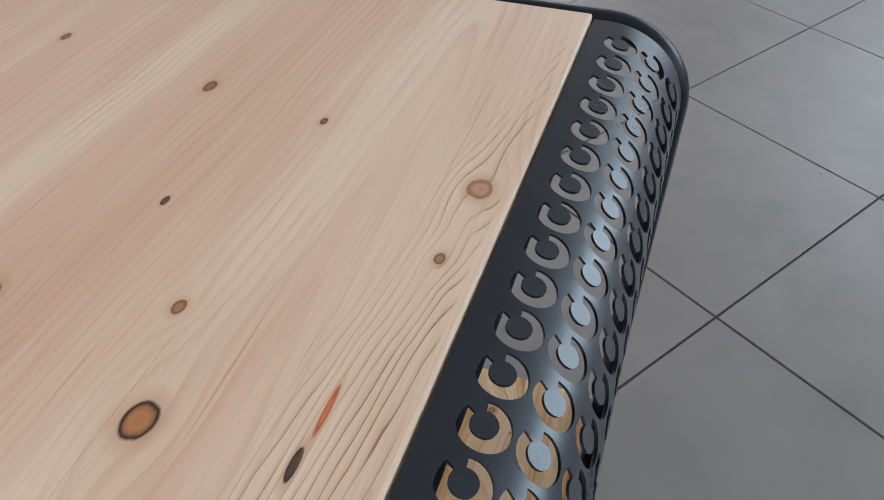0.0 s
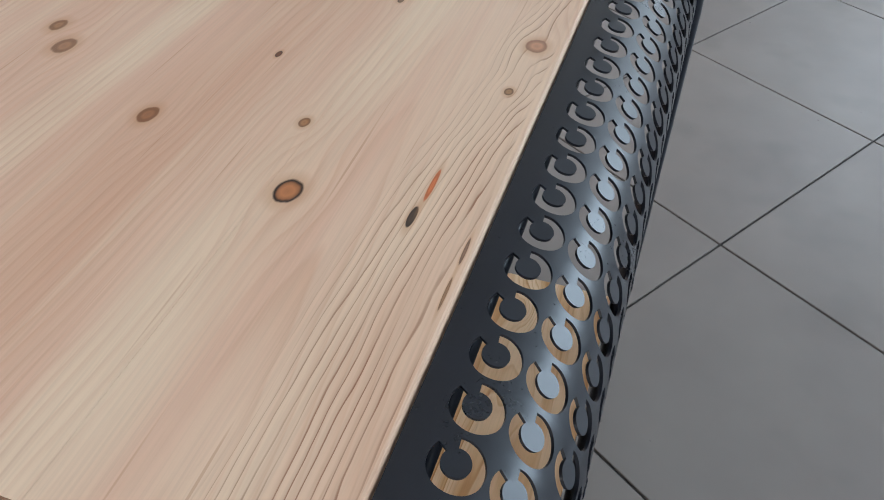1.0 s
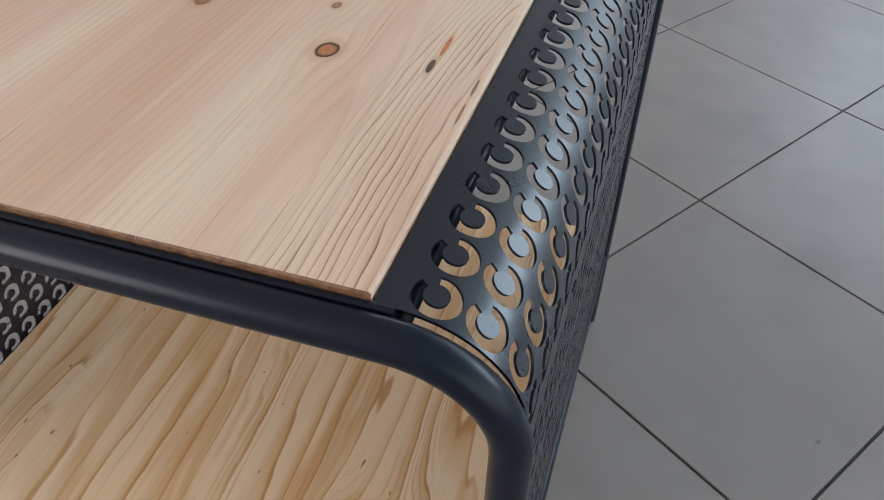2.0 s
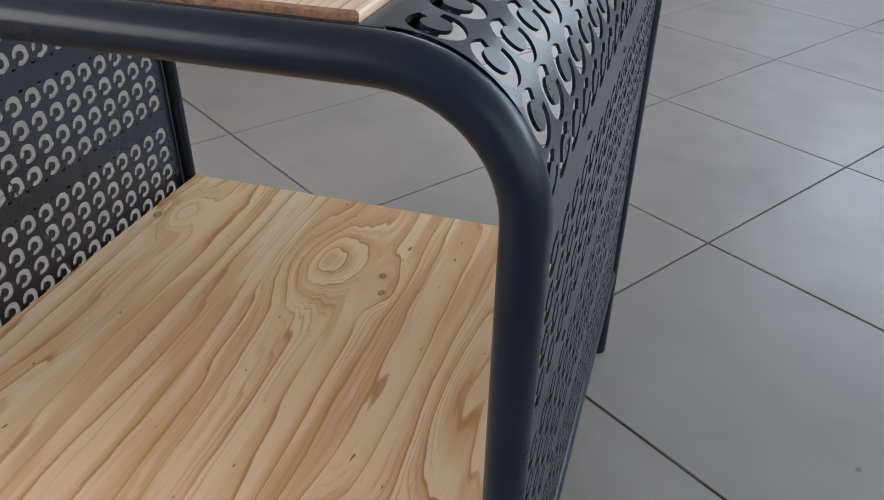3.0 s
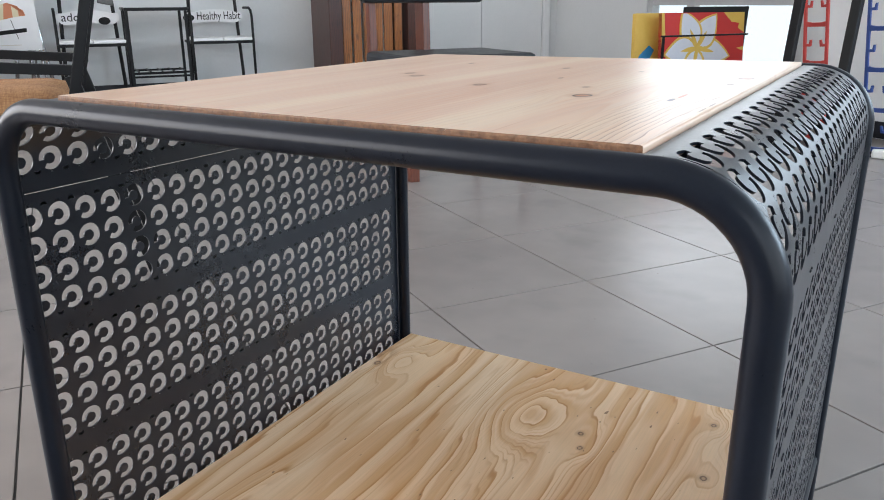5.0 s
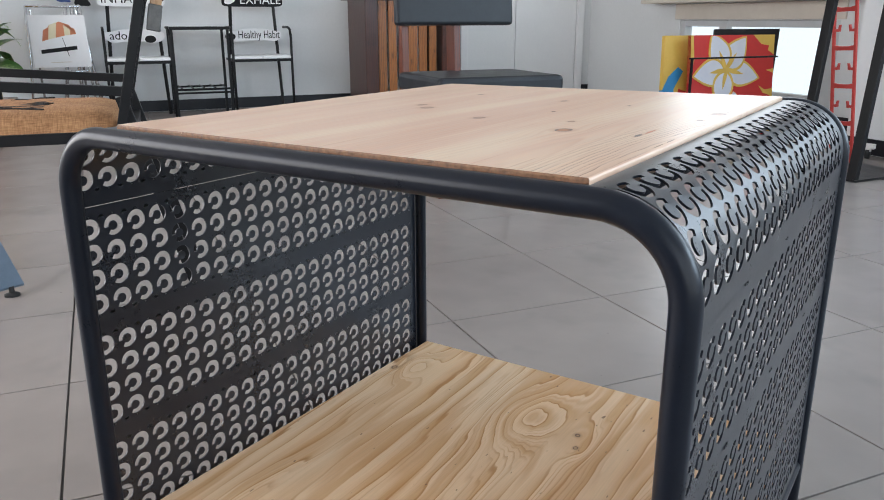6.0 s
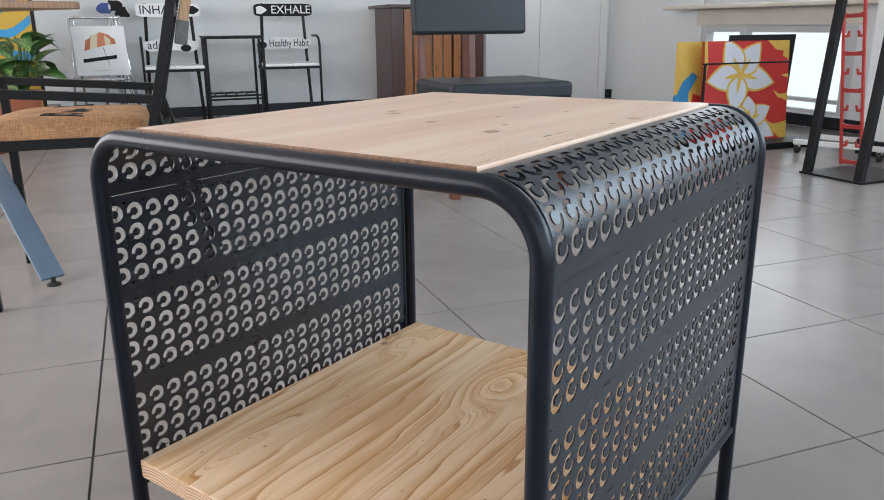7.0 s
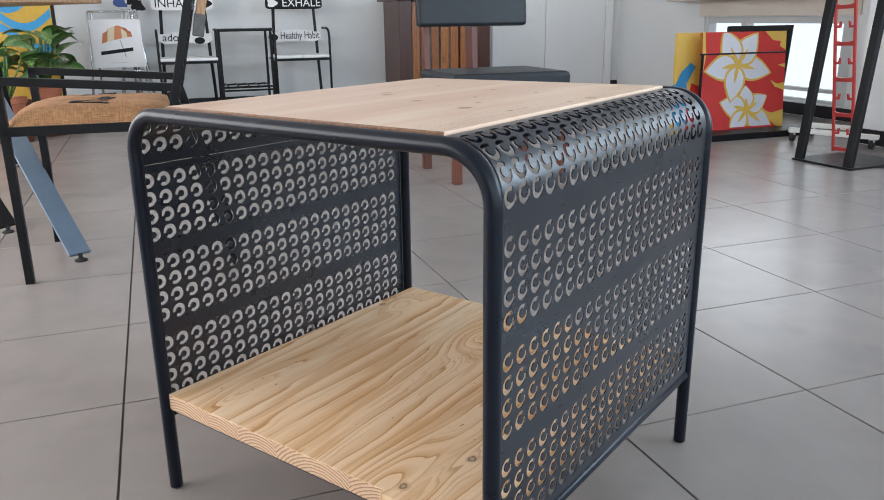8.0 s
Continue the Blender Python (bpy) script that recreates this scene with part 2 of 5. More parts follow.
WALL = mottled("grey_white_wall_paint", (0.66, 0.675, 0.68), (0.72, 0.735, 0.74), 1.3, (0.6, 0.75), 0.0, 0.03, 40.0)
WHITE_PAINT = mottled("white_gloss_paint", (0.78, 0.79, 0.80), (0.84, 0.845, 0.85), 2.0, (0.3, 0.4), 0.0, 0.02, 30.0)
CREAM = mottled("cream_panel", (0.60, 0.54, 0.47), (0.68, 0.62, 0.55), 3.0, (0.45, 0.6))
ALU = mottled("pale_aluminium", (0.52, 0.54, 0.55), (0.62, 0.63, 0.64), 4.0, (0.35, 0.5), 0.2)
SKIRT = mottled("dark_skirting_tile", (0.008, 0.009, 0.013), (0.014, 0.016, 0.021), 5.0, (0.25, 0.4), 0.0, 0.0, 6.0, 0.35)
CEIL = mottled("white_ceiling_paint", (0.68, 0.68, 0.67), (0.74, 0.74, 0.73), 1.0, (0.7, 0.8))
TERRACOTTA = mottled("terracotta", (0.36, 0.11, 0.06), (0.48, 0.17, 0.09), 9.0, (0.6, 0.8), 0.0, 0.1)
GROUT = mottled("dark_grey_grout", (0.045, 0.042, 0.040), (0.09, 0.085, 0.08), 12.0, (0.8, 0.9), 0.0, 0.1)
RED_PAINT = mottled("red_painted_steel", (0.42, 0.035, 0.030), (0.55, 0.055, 0.045), 12.0, (0.35, 0.5))
BLUE_PAINT = mottled("blue_painted_steel", (0.025, 0.060, 0.22), (0.04, 0.085, 0.30), 12.0, (0.35, 0.5))
WHITE_PLASTIC = mottled("white_plastic", (0.62, 0.61, 0.58), (0.70, 0.69, 0.66), 20.0, (0.35, 0.5))
PAPER = mottled("white_board", (0.78, 0.78, 0.79), (0.84, 0.84, 0.85), 3.0, (0.5, 0.65))
RUBBER = mottled("black_rubber", (0.012, 0.012, 0.012), (0.02, 0.02, 0.02), 20.0, (0.6, 0.8))
P_RED = mottled("red_canvas_paint", (0.52, 0.022, 0.020), (0.60, 0.035, 0.028), 6.0, (0.5, 0.65))
P_WHITE = mottled("white_canvas_paint", (0.60, 0.60, 0.66), (0.68, 0.68, 0.72), 6.0, (0.5, 0.65))
P_YELLOW = mottled("yellow_canvas_paint", (0.64, 0.40, 0.06), (0.72, 0.47, 0.10), 6.0, (0.5, 0.65))
P_GOLD = mottled("golden_panel_paint", (0.42, 0.25, 0.02), (0.52, 0.32, 0.035), 5.0, (0.5, 0.65))
P_BLUE = mottled("blue_canvas_paint", (0.02, 0.20, 0.42), (0.03, 0.27, 0.52), 6.0, (0.5, 0.65))
P_ORANGE = mottled("orange_print", (0.62, 0.22, 0.11), (0.68, 0.26, 0.14), 6.0, (0.5, 0.65))
P_CREAM = mottled("cream_print", (0.70, 0.62, 0.42), (0.75, 0.67, 0.47), 6.0, (0.5, 0.65))
BRISTLE = mottled("grey_metal_ferrule", (0.07, 0.07, 0.07), (0.14, 0.135, 0.13), 60.0, (0.35, 0.5), 0.3)
INK = mottled("black_print", (0.005, 0.005, 0.006), (0.009, 0.009, 0.010), 8.0, (0.5, 0.6), 0.0, 0.0, 6.0, 0.25)
SOIL = mottled("dark_potting_soil", (0.03, 0.02, 0.012), (0.07, 0.05, 0.03), 40.0, (0.85, 0.95), 0.0, 0.4)


def tile_material():
    m, tree, b = shader("glazed_grey_tile")
    w = Net(tree)
    info, place = w.add("ShaderNodeObjectInfo"), w.add("ShaderNodeNewGeometry").outputs["Position"]
    big, mid = w.noise(place, 1.3, 2, 0.5), w.noise(place, 6.0, 3, 0.5)
    tone = w.math("ADD", w.math("MULTIPLY", big, 0.5), w.math("MULTIPLY", mid, 0.5))
    colour = w.ramp(tone, [(0.25, (0.232, 0.204, 0.190)), (0.75, (0.298, 0.264, 0.242))])
    smudge = w.noise(place, 3.4, 3, 0.6)
    colour = w.mix(w.ramp(smudge, [(0.56, grey(0.0)), (0.72, grey(0.35))]), colour, (0.175, 0.160, 0.148))
    speck = w.noise(place, 48.0, 1, 0.5)
    colour = w.mix(w.ramp(speck, [(0.795, grey(0.0)), (0.83, grey(0.5))]), colour, (0.10, 0.085, 0.075))
    shift = w.ramp(info.outputs["Random"], [(0.0, grey(0.95)), (1.0, grey(1.0))])
    w.put(b.inputs["Base Color"], w.mix(1.0, colour, shift, "MULTIPLY"))
    b.inputs["Roughness"].default_value = 0.26
    b.inputs["Specular IOR Level"].default_value = 0.22
    return m


TILE = tile_material()


def burlap_material():
    m, tree, b = shader("brown_burlap", 0.9)
    w = Net(tree)
    pos = w.add("ShaderNodeTexCoord").outputs["Object"]
    weave = w.math("MULTIPLY", w.noise(w.vec("MULTIPLY", pos, (300, 40, 300)), 1.0, 2, 0.5), w.noise(w.vec("MULTIPLY", pos, (40, 300, 40)), 1.0, 2, 0.5))
    patch = w.noise(pos, 7.0, 3, 0.6)
    w.put(b.inputs["Base Color"], w.ramp(w.math("ADD", weave, w.math("MULTIPLY", patch, 0.4)), [(0.28, (0.20, 0.088, 0.034)), (0.62, (0.45, 0.235, 0.105))]))
    w.bump(weave, 0.5, 0.002, b)
    return m


def shelf_material():
    """Planed pine: broad orange bands and fine lines along y that close into ovals at the eyes."""
    m, tree, b = shader("planed_shelf_pine", 0.55)
    w = Net(tree)
    place = w.add("ShaderNodeNewGeometry").outputs["Position"]
    rnd = w.add("ShaderNodeObjectInfo").outputs["Random"]
    sep = w.add("ShaderNodeSeparateXYZ")
    w.put(sep.inputs[0], place)
    flat = w.vec("MULTIPLY", place, (1.0, 1.0, 0.0))
    warp = w.noise(w.vec("MULTIPLY", flat, (7.0, 2.6, 0.0)), 1.0, 3, 0.5)
    quick = w.noise(w.vec("MULTIPLY", flat, (60.0, 14.0, 0.0)), 1.0, 3, 0.6)
    x = w.math("ADD", sep.outputs[0], w.math("MULTIPLY", w.math("SUBTRACT", warp, 0.5), 0.055))
    x = w.math("ADD", x, w.math("MULTIPLY", sep.outputs[1], 0.06))
    x = bend_round(w, place, x, SHELF_KNOTS, 4.0, 0.9)
    x = w.math("ADD", x, w.math("MULTIPLY", w.math("SUBTRACT", quick, 0.5), 0.0035))
    phase = w.math("ADD", w.math("MULTIPLY", x, 30.0), w.math("MULTIPLY", w.noise(w.vec("MULTIPLY", flat, (26.0, 1.1, 0.0)), 1.0, 2, 0.5), 1.7))
    for ex, ey, sx, sy, push in ((0.322, 0.528, 0.052, 0.085, 3.4), (0.060, 0.580, 0.030, 0.050, 3.0), (0.490, 0.015, 0.040, 0.125, 3.2), (0.100, 0.120, 0.030, 0.120, 1.6), (0.570, 0.330, 0.035, 0.16, 1.4)):
        d = w.vec("LENGTH", w.vec("MULTIPLY", w.vec("SUBTRACT", place, (ex, ey, 0)), (1.0 / sx, 1.0 / sy, 0.0)))
        phase = w.math("ADD", phase, w.math("MULTIPLY", w.math("POWER", 2.718, w.math("MULTIPLY", w.math("MULTIPLY", d, d), -1.0)), push))
    early, mid, late = (0.81, 0.615, 0.420), (0.64, 0.380, 0.180), (0.46, 0.215, 0.075)
    saw = w.math("FRACT", phase)
    broad = w.ramp(saw, [(0.0, grey(0.0)), (0.36, grey(0.02)), (0.60, grey(0.45)), (0.80, grey(0.80)), (0.95, grey(1.0)), (1.0, grey(0.0))])
    keep = w.ramp(w.noise(w.vec("MULTIPLY", flat, (12.0, 3.0, 0.0)), 1.0, 2, 0.5), [(0.38, grey(0.25)), (0.56, grey(1.0))])
    colour = w.mix(w.math("MULTIPLY", broad, keep), early, mid)
    dark = w.ramp(saw, [(0.86, grey(0.0)), (0.93, grey(1.0)), (0.96, grey(1.0)), (1.0, grey(0.0))])
    colour = w.mix(w.math("MULTIPLY", dark, w.math("MULTIPLY", keep, 0.85)), colour, late)
    path = w.add("ShaderNodeCombineXYZ")
    w.put(path.inputs[0], w.math("MULTIPLY", phase, 0.80)), w.put(path.inputs[1], w.math("MULTIPLY", sep.outputs[1], 2.2))
    stain = w.noise(path.outputs[0], 1.0, 2, 0.5)
    colour = w.mix(w.ramp(stain, [(0.50, grey(0.0)), (0.58, grey(0.55)), (0.66, grey(0.50)), (0.71, grey(0.0))]), colour, (0.60, 0.335, 0.145))
    fine = w.math("FRACT", w.math("MULTIPLY", phase, 4.0))
    thin = w.ramp(fine, [(0.55, grey(0.0)), (0.88, grey(1.0)), (1.0, grey(0.0))])
    where = w.ramp(w.noise(w.vec("MULTIPLY", flat, (15.0, 2.0, 0.0)), 1.0, 2, 0.5), [(0.50, grey(0.0)), (0.62, grey(0.6))])
    colour = w.mix(w.math("MULTIPLY", thin, where), colour, (0.52, 0.275, 0.115))
    fibre = w.noise(w.vec("MULTIPLY", flat, (500.0, 12.0, 0.0)), 1.0, 2, 0.6)
    colour = w.mix(0.45, colour, w.ramp(fibre, [(0.3, grey(0.82)), (0.6, grey(1.0))]), "MULTIPLY")
    wide = w.noise(w.vec("MULTIPLY", flat, (9.0, 2.5, 0.0)), 1.0, 2, 0.5)
    colour = w.mix(1.0, colour, w.ramp(wide, [(0.3, (1.0, 0.92, 0.82)), (0.7, (1.0, 1.0, 1.0))]), "MULTIPLY")
    colour = w.mix(1.0, colour, w.ramp(rnd, [(0.0, (1.0, 0.97, 0.93)), (1.0, (1.0, 1.0, 1.0))]), "MULTIPLY")
    flecks = w.noise(w.vec("MULTIPLY", flat, (120.0, 45.0, 1.0)), 1.0, 1, 0.5)
    colour = w.mix(w.ramp(flecks, [(0.755, grey(0)), (0.785, grey(0.8))]), colour, (0.20, 0.10, 0.05))
    for kx, ky, kr in SHELF_KNOTS:
        off = w.vec("MULTIPLY", w.vec("SUBTRACT", place, (kx, ky, 0)), (1.0, 0.8, 0.0))
        d = w.math("ADD", w.math("DIVIDE", w.vec("LENGTH", off), kr), w.math("MULTIPLY", w.math("SUBTRACT", quick, 0.5), 1.6))
        colour = w.mix(w.ramp(w.math("MULTIPLY", d, 0.5), [(0.25, grey(0.6)), (0.75, grey(0.0))]), colour, (0.32, 0.17, 0.085))
        colour = w.mix(w.ramp(d, [(0.30, grey(0.0)), (0.62, grey(0.85)), (0.85, grey(0.0))]), colour, (0.09, 0.045, 0.03))
    # torn brown grain by the back corner
    off = w.vec("MULTIPLY", w.vec("SUBTRACT", place, (0.015, 0.565, 0)), (1.0 / 0.035, 1.0 / 0.075, 0.0))
    torn = w.math("MULTIPLY", w.ramp(w.vec("LENGTH", off), [(0.35, grey(1.0)), (1.0, grey(0.0))]), w.ramp(quick, [(0.48, grey(0.0)), (0.56, grey(0.9))]))
    colour = w.mix(torn, colour, (0.36, 0.165, 0.065))
    w.put(b.inputs["Base Color"], colour)
    w.put(b.inputs["Roughness"], w.ramp(fibre, [(0.3, grey(0.45)), (0.7, grey(0.6))]))
    b.inputs["Specular IOR Level"].default_value = 0.35
    w.bump(w.math("ADD", w.math("MULTIPLY", thin, -0.6), fibre), 0.12, 0.0006, b)
    return m


def shelf_end_material():
    """Sawn end grain: arcs of growth rings, a fresh centre for each board."""
    m, tree, b = shader("sawn_pine_end_grain", 0.7)
    w = Net(tree)
    local, rnd = w.add("ShaderNodeTexCoord").outputs["Object"], w.add("ShaderNodeObjectInfo").outputs["Random"]
    sep = w.add("ShaderNodeSeparateXYZ")
    w.put(sep.inputs[0], local)
    x = w.math("ADD", sep.outputs[0], w.math("MULTIPLY", w.math("SUBTRACT", rnd, 0.5), 0.09))
    z = w.math("ADD", sep.outputs[2], w.math("ADD", 0.030, w.math("MULTIPLY", w.math("FRACT", w.math("MULTIPLY", rnd, 5.3)), 0.03)))
    r = w.math("SQRT", w.math("ADD", w.math("MULTIPLY", w.math("MULTIPLY", x, x), 0.55), w.math("MULTIPLY", z, z)))
    r = w.math("ADD", r, w.math("MULTIPLY", w.noise(local, 60.0, 2, 0.5), 0.003))
    saw = w.math("FRACT", w.math("MULTIPLY", r, 190.0))
    line = w.ramp(saw, [(0.0, grey(0.0)), (0.45, grey(0.05)), (0.85, grey(0.9)), (0.93, grey(1.0)), (1.0, grey(0.0))])
    colour = w.mix(line, (0.74, 0.52, 0.34), (0.36, 0.155, 0.065))
    saw_marks = w.noise(w.vec("MULTIPLY", local, (900.0, 1.0, 120.0)), 1.0, 2, 0.6)
    colour = w.mix(0.6, colour, w.ramp(saw_marks, [(0.35, grey(0.75)), (0.62, grey(1.0))]), "MULTIPLY")
    w.put(b.inputs["Base Color"], colour)
    w.bump(saw_marks, 0.25, 0.001, b)
    return m


SHELF_KNOTS = [(0.409, 0.516, 0.0060), (0.421, 0.481, 0.0045), (0.566, 0.632, 0.0055), (0.583, 0.492, 0.0065), (0.565, 0.140, 0.0075), (0.526, 0.027, 0.0080), (0.030, 0.560, 0.0060)]
SHELF_END = shelf_end_material()
SHELF_WOOD = shelf_material()
BURLAP = burlap_material()


def leaf_material():
    m, tree, b = shader("variegated_leaf", 0.32)
    w = Net(tree)
    pos = w.add("ShaderNodeTexCoord").outputs["Object"]
    vein = w.noise(w.vec("MULTIPLY", pos, (60, 22, 60)), 1.0, 4, 0.65)
    flat = w.vec("MULTIPLY", pos, (1, 0, 0))
    mid = w.ramp(w.math("MULTIPLY", w.vec("LENGTH", flat), 22.0), [(0.0, grey(1)), (0.85, grey(0.0))])
    pale = w.math("MULTIPLY", w.ramp(vein, [(0.46, grey(0)), (0.56, grey(1))]), mid)
    w.put(b.inputs["Base Color"], w.mix(pale, (0.035, 0.105, 0.022), (0.26, 0.36, 0.12)))
    b.inputs["Subsurface Weight"].default_value = 0.0
    return m


LEAF = leaf_material()


def glass_material():
    m, tree, b = shader("window_glass", 0.02, 0.0, (0.95, 0.98, 0.98))
    b.inputs["Transmission Weight"].default_value, b.inputs["IOR"].default_value = 1.0, 1.1
    return m


GLASS = glass_material()


def glow(name, colour, strength):
    m = bpy.data.materials.new(name)
    m.use_nodes = True
    n = m.node_tree.nodes
    n.remove(n["Principled BSDF"])
    e = n.new("ShaderNodeEmission")
    e.inputs[0].default_value, e.inputs[1].default_value = (*colour, 1), strength
    m.node_tree.links.new(e.outputs[0], n["Material Output"].inputs[0])
    return m


HAZE = glow("bright_overcast_sky", (0.86, 0.94, 1.0), 1.25)


# ---- building helpers ----
def finish(bm, smooth=None):
    me = bpy.data.meshes.new("mesh")
    bm.normal_update()
    bm.to_mesh(me)
    bm.free()
    if smooth is not None:
        me.shade_smooth()
        me.set_sharp_from_angle(angle=radians(smooth))
    return me


def part(name, bm, material, parent=None, label="", smooth=15):
    me = bm if isinstance(bm, bpy.types.Mesh) else finish(bm, smooth)
    me.name = name
    if material and not me.materials:
        me.materials.append(material)
    ob = new(name, me)
    if parent is not None:
        ob.parent = parent
    return tagged(ob, label)


def thing(name, m, label, category, group="", kind=""):
    ob = new(name)
    ob.empty_display_size = 0.05
    ob.matrix_world = m
    return tagged(ob, label, category, group, kind)


def box(bm, centre, size, bevel=0.0, m=None):
    t = Matrix.LocRotScale(centre, None, size)
    made = bmesh.ops.create_cube(bm, size=1.0, matrix=(m @ t) if m else t)
    if bevel:
        edges = list({e for v in made["verts"] for e in v.link_edges})
        bmesh.ops.bevel(bm, geom=edges, offset=bevel, segments=2, profile=0.5, affect="EDGES")
    return bm


def boxed(centre, size, bevel=0.003, m=None):
    return box(bmesh.new(), centre, size, bevel, m)


def bar(p, q, width, depth, bevel=0.002, up=(0, 0, 1)):
    """A rectangular bar from p to q."""
    p, q = Vector(p), Vector(q)
    way = (q - p).normalized()
    side = way.cross(Vector(up))
    side = side.normalized() if side.length > 1e-4 else Vector((1, 0, 0))
    other = side.cross(way)
    m = Matrix((side, other, way)).transposed().to_4x4()
    m.translation = (p + q) / 2
    return box(bmesh.new(), (0, 0, 0), (width, depth, (q - p).length), bevel, m)


def sweep(points, radius, sides=16, cap=0.003, bm=None, squash=1.0):
    """A round tube along the points, with slightly rounded ends."""
    bm = bm or bmesh.new()
    pts = [Vector(p) for p in points]
    rings, n = [], None
    rows = [(i, 0.0, 1.0) for i in range(len(pts))]
    rows = [(0, 0.0, 1 - min(0.9, cap / radius)), (0, cap, 1.0)] + rows[1:-1] + [(len(pts) - 1, -cap, 1.0), (len(pts) - 1, 0.0, 1 - min(0.9, cap / radius))]
    for i, shift, k in rows:
        a, b = pts[max(i - 1, 0)], pts[min(i + 1, len(pts) - 1)]
        way = (b - a).normalized()
        if n is None:
            n = way.orthogonal().normalized()
        n = (n - way * n.dot(way)).normalized()
        o = way.cross(n)
        c = pts[i] + way * shift
        rings.append([bm.verts.new(c + k * radius * (math.cos(f) * n + squash * math.sin(f) * o)) for f in (2 * math.pi * j / sides for j in range(sides))])
    for r, s in zip(rings, rings[1:]):
        for j in range(sides):
            bm.faces.new((r[j], r[(j + 1) % sides], s[(j + 1) % sides], s[j]))
    bm.faces.new(rings[0][::-1]), bm.faces.new(rings[-1])
    return bm


def lathe(profile, sides=24):
    """A turned body from (radius, height) pairs."""
    bm = bmesh.new()
    rings = [[bm.verts.new((r * math.cos(2 * math.pi * j / sides), r * math.sin(2 * math.pi * j / sides), z)) for j in range(sides)] for r, z in profile]
    for r, s in zip(rings, rings[1:]):
        for j in range(sides):
            bm.faces.new((r[j], r[(j + 1) % sides], s[(j + 1) % sides], s[j]))
    bm.faces.new(rings[0][::-1]), bm.faces.new(rings[-1])
    return bm


def outline(points, thick, m):
    """A flat plate with that outline, in the plane of m."""
    bm = bmesh.new()
    front = [bm.verts.new(m @ Vector((x, y, thick))) for x, y in points]
    back = [bm.verts.new(m @ Vector((x, y, 0))) for x, y in points]
    bm.faces.new(front), bm.faces.new(back[::-1])
    for i in range(len(points)):
        j = (i + 1) % len(points)
        bm.faces.new((front[i], back[i], back[j], front[j]))
    bmesh.ops.recalc_face_normals(bm, faces=bm.faces)
    return bm


def lettering(name, text, size, material, parent, m, thick=0.0015):
    curve = bpy.data.curves.new(name, "FONT")
    curve.body, curve.size, curve.extrude, curve.align_x, curve.align_y = text, size, thick, "CENTER", "CENTER"
    curve.resolution_u = 3
    temp = bpy.data.objects.new(name, curve)
    scene.collection.objects.link(temp)
    bpy.context.view_layer.update()
    me = bpy.data.meshes.new_from_object(temp.evaluated_get(bpy.context.evaluated_depsgraph_get()))
    bpy.data.objects.remove(temp)
    me.transform(m)
    return part(name, me, material, parent)


# ---- the room ----
A0, A1, B0, B1, HIGH = -6.2, 4.0, -5.0, 3.2, 2.9
WALL_T = 0.15


def wall(name, pieces, label, material=None):
    """Wall pieces (a0, a1, b0, b1, z0, z1) in room coordinates, in one mesh."""
    bm = bmesh.new()
    for a0, a1, b0, b1, z0, z1 in pieces:
        box(bm, ((a0 + a1) / 2, (b0 + b1) / 2, (z0 + z1) / 2), (a1 - a0, b1 - b0, z1 - z0))
    ob = part(name, bm, material or WALL, smooth=None)
    ob.matrix_world = room_pose(0, 0)
    return tagged(ob, label, "wall", "", "structure")


DOOR_B0, DOOR_B1 = 1.70, 3.02
wall("wall_west", [(A0 - WALL_T, A0, B0, DOOR_B0, 0, HIGH), (A0 - WALL_T, A0, DOOR_B1, B1 + WALL_T, 0, HIGH), (A0 - WALL_T, A0, DOOR_B0, DOOR_B1, 2.1, HIGH)],
     "pale grey painted wall behind the signed chairs")
WIN_A0, WIN_A1 = -4.72, -2.95
wall("wall_north", [(A0, WIN_A0, B1, B1 + WALL_T, 0, HIGH), (WIN_A1, A1, B1, B1 + WALL_T, 0, 0.94), (WIN_A1 + 0.6, -1.05, B1, B1 + WALL_T, 0.94, HIGH), (0.72, 0.80, B1, B1 + WALL_T, 0.94, 2.7), (3.7, A1, B1, B1 + WALL_T, 0.94, HIGH), (-1.05, 3.7, B1, B1 + WALL_T, 2.7, HIGH),
                    (WIN_A0, WIN_A1 + 0.6, B1, B1 + WALL_T, 2.45, HIGH), (WIN_A0, WIN_A1, B1, B1 + WALL_T, 0.79, 0.94), (WIN_A0, WIN_A1, B1, B1 + WALL_T, 0, 0.11)],
     "pale grey painted wall with a low window")
# east and south walls are unseen; their openings are made up for the fill lamps
wall("wall_east", [(A1, A1 + WALL_T, B0, -2.9, 0, HIGH), (A1, A1 + WALL_T, 1.7, B1 + WALL_T, 0, HIGH), (A1, A1 + WALL_T, -2.9, 1.7, 0, 0.5), (A1, A1 + WALL_T, -2.9, 1.7, 2.5, HIGH)],
     "unseen pale grey painted wall with an added wide opening")
wall("wall_south", [(A0 - WALL_T, -4.0, B0 - WALL_T, B0, 0, HIGH), (1.0, A1 + WALL_T, B0 - WALL_T, B0, 0, HIGH), (-4.0, 1.0, B0 - WALL_T, B0, 0, 0.5), (-4.0, 1.0, B0 - WALL_T, B0, 2.5, HIGH)],
     "unseen pale grey painted wall with an added wide opening")
PIL_A0, PIL_A1, PIL_B = -2.15, -1.10, 2.44
wall("pillar", [(PIL_A0, PIL_A1, PIL_B, B1, 0, HIGH)], "square white painted pillar with dark skirting")
c = wall("ceiling", [(A0 - WALL_T, A1 + WALL_T, B0 - WALL_T, B1 + WALL_T, HIGH, HIGH + 0.1)], "plain white painted ceiling", CEIL)
c["category"] = "ceiling"


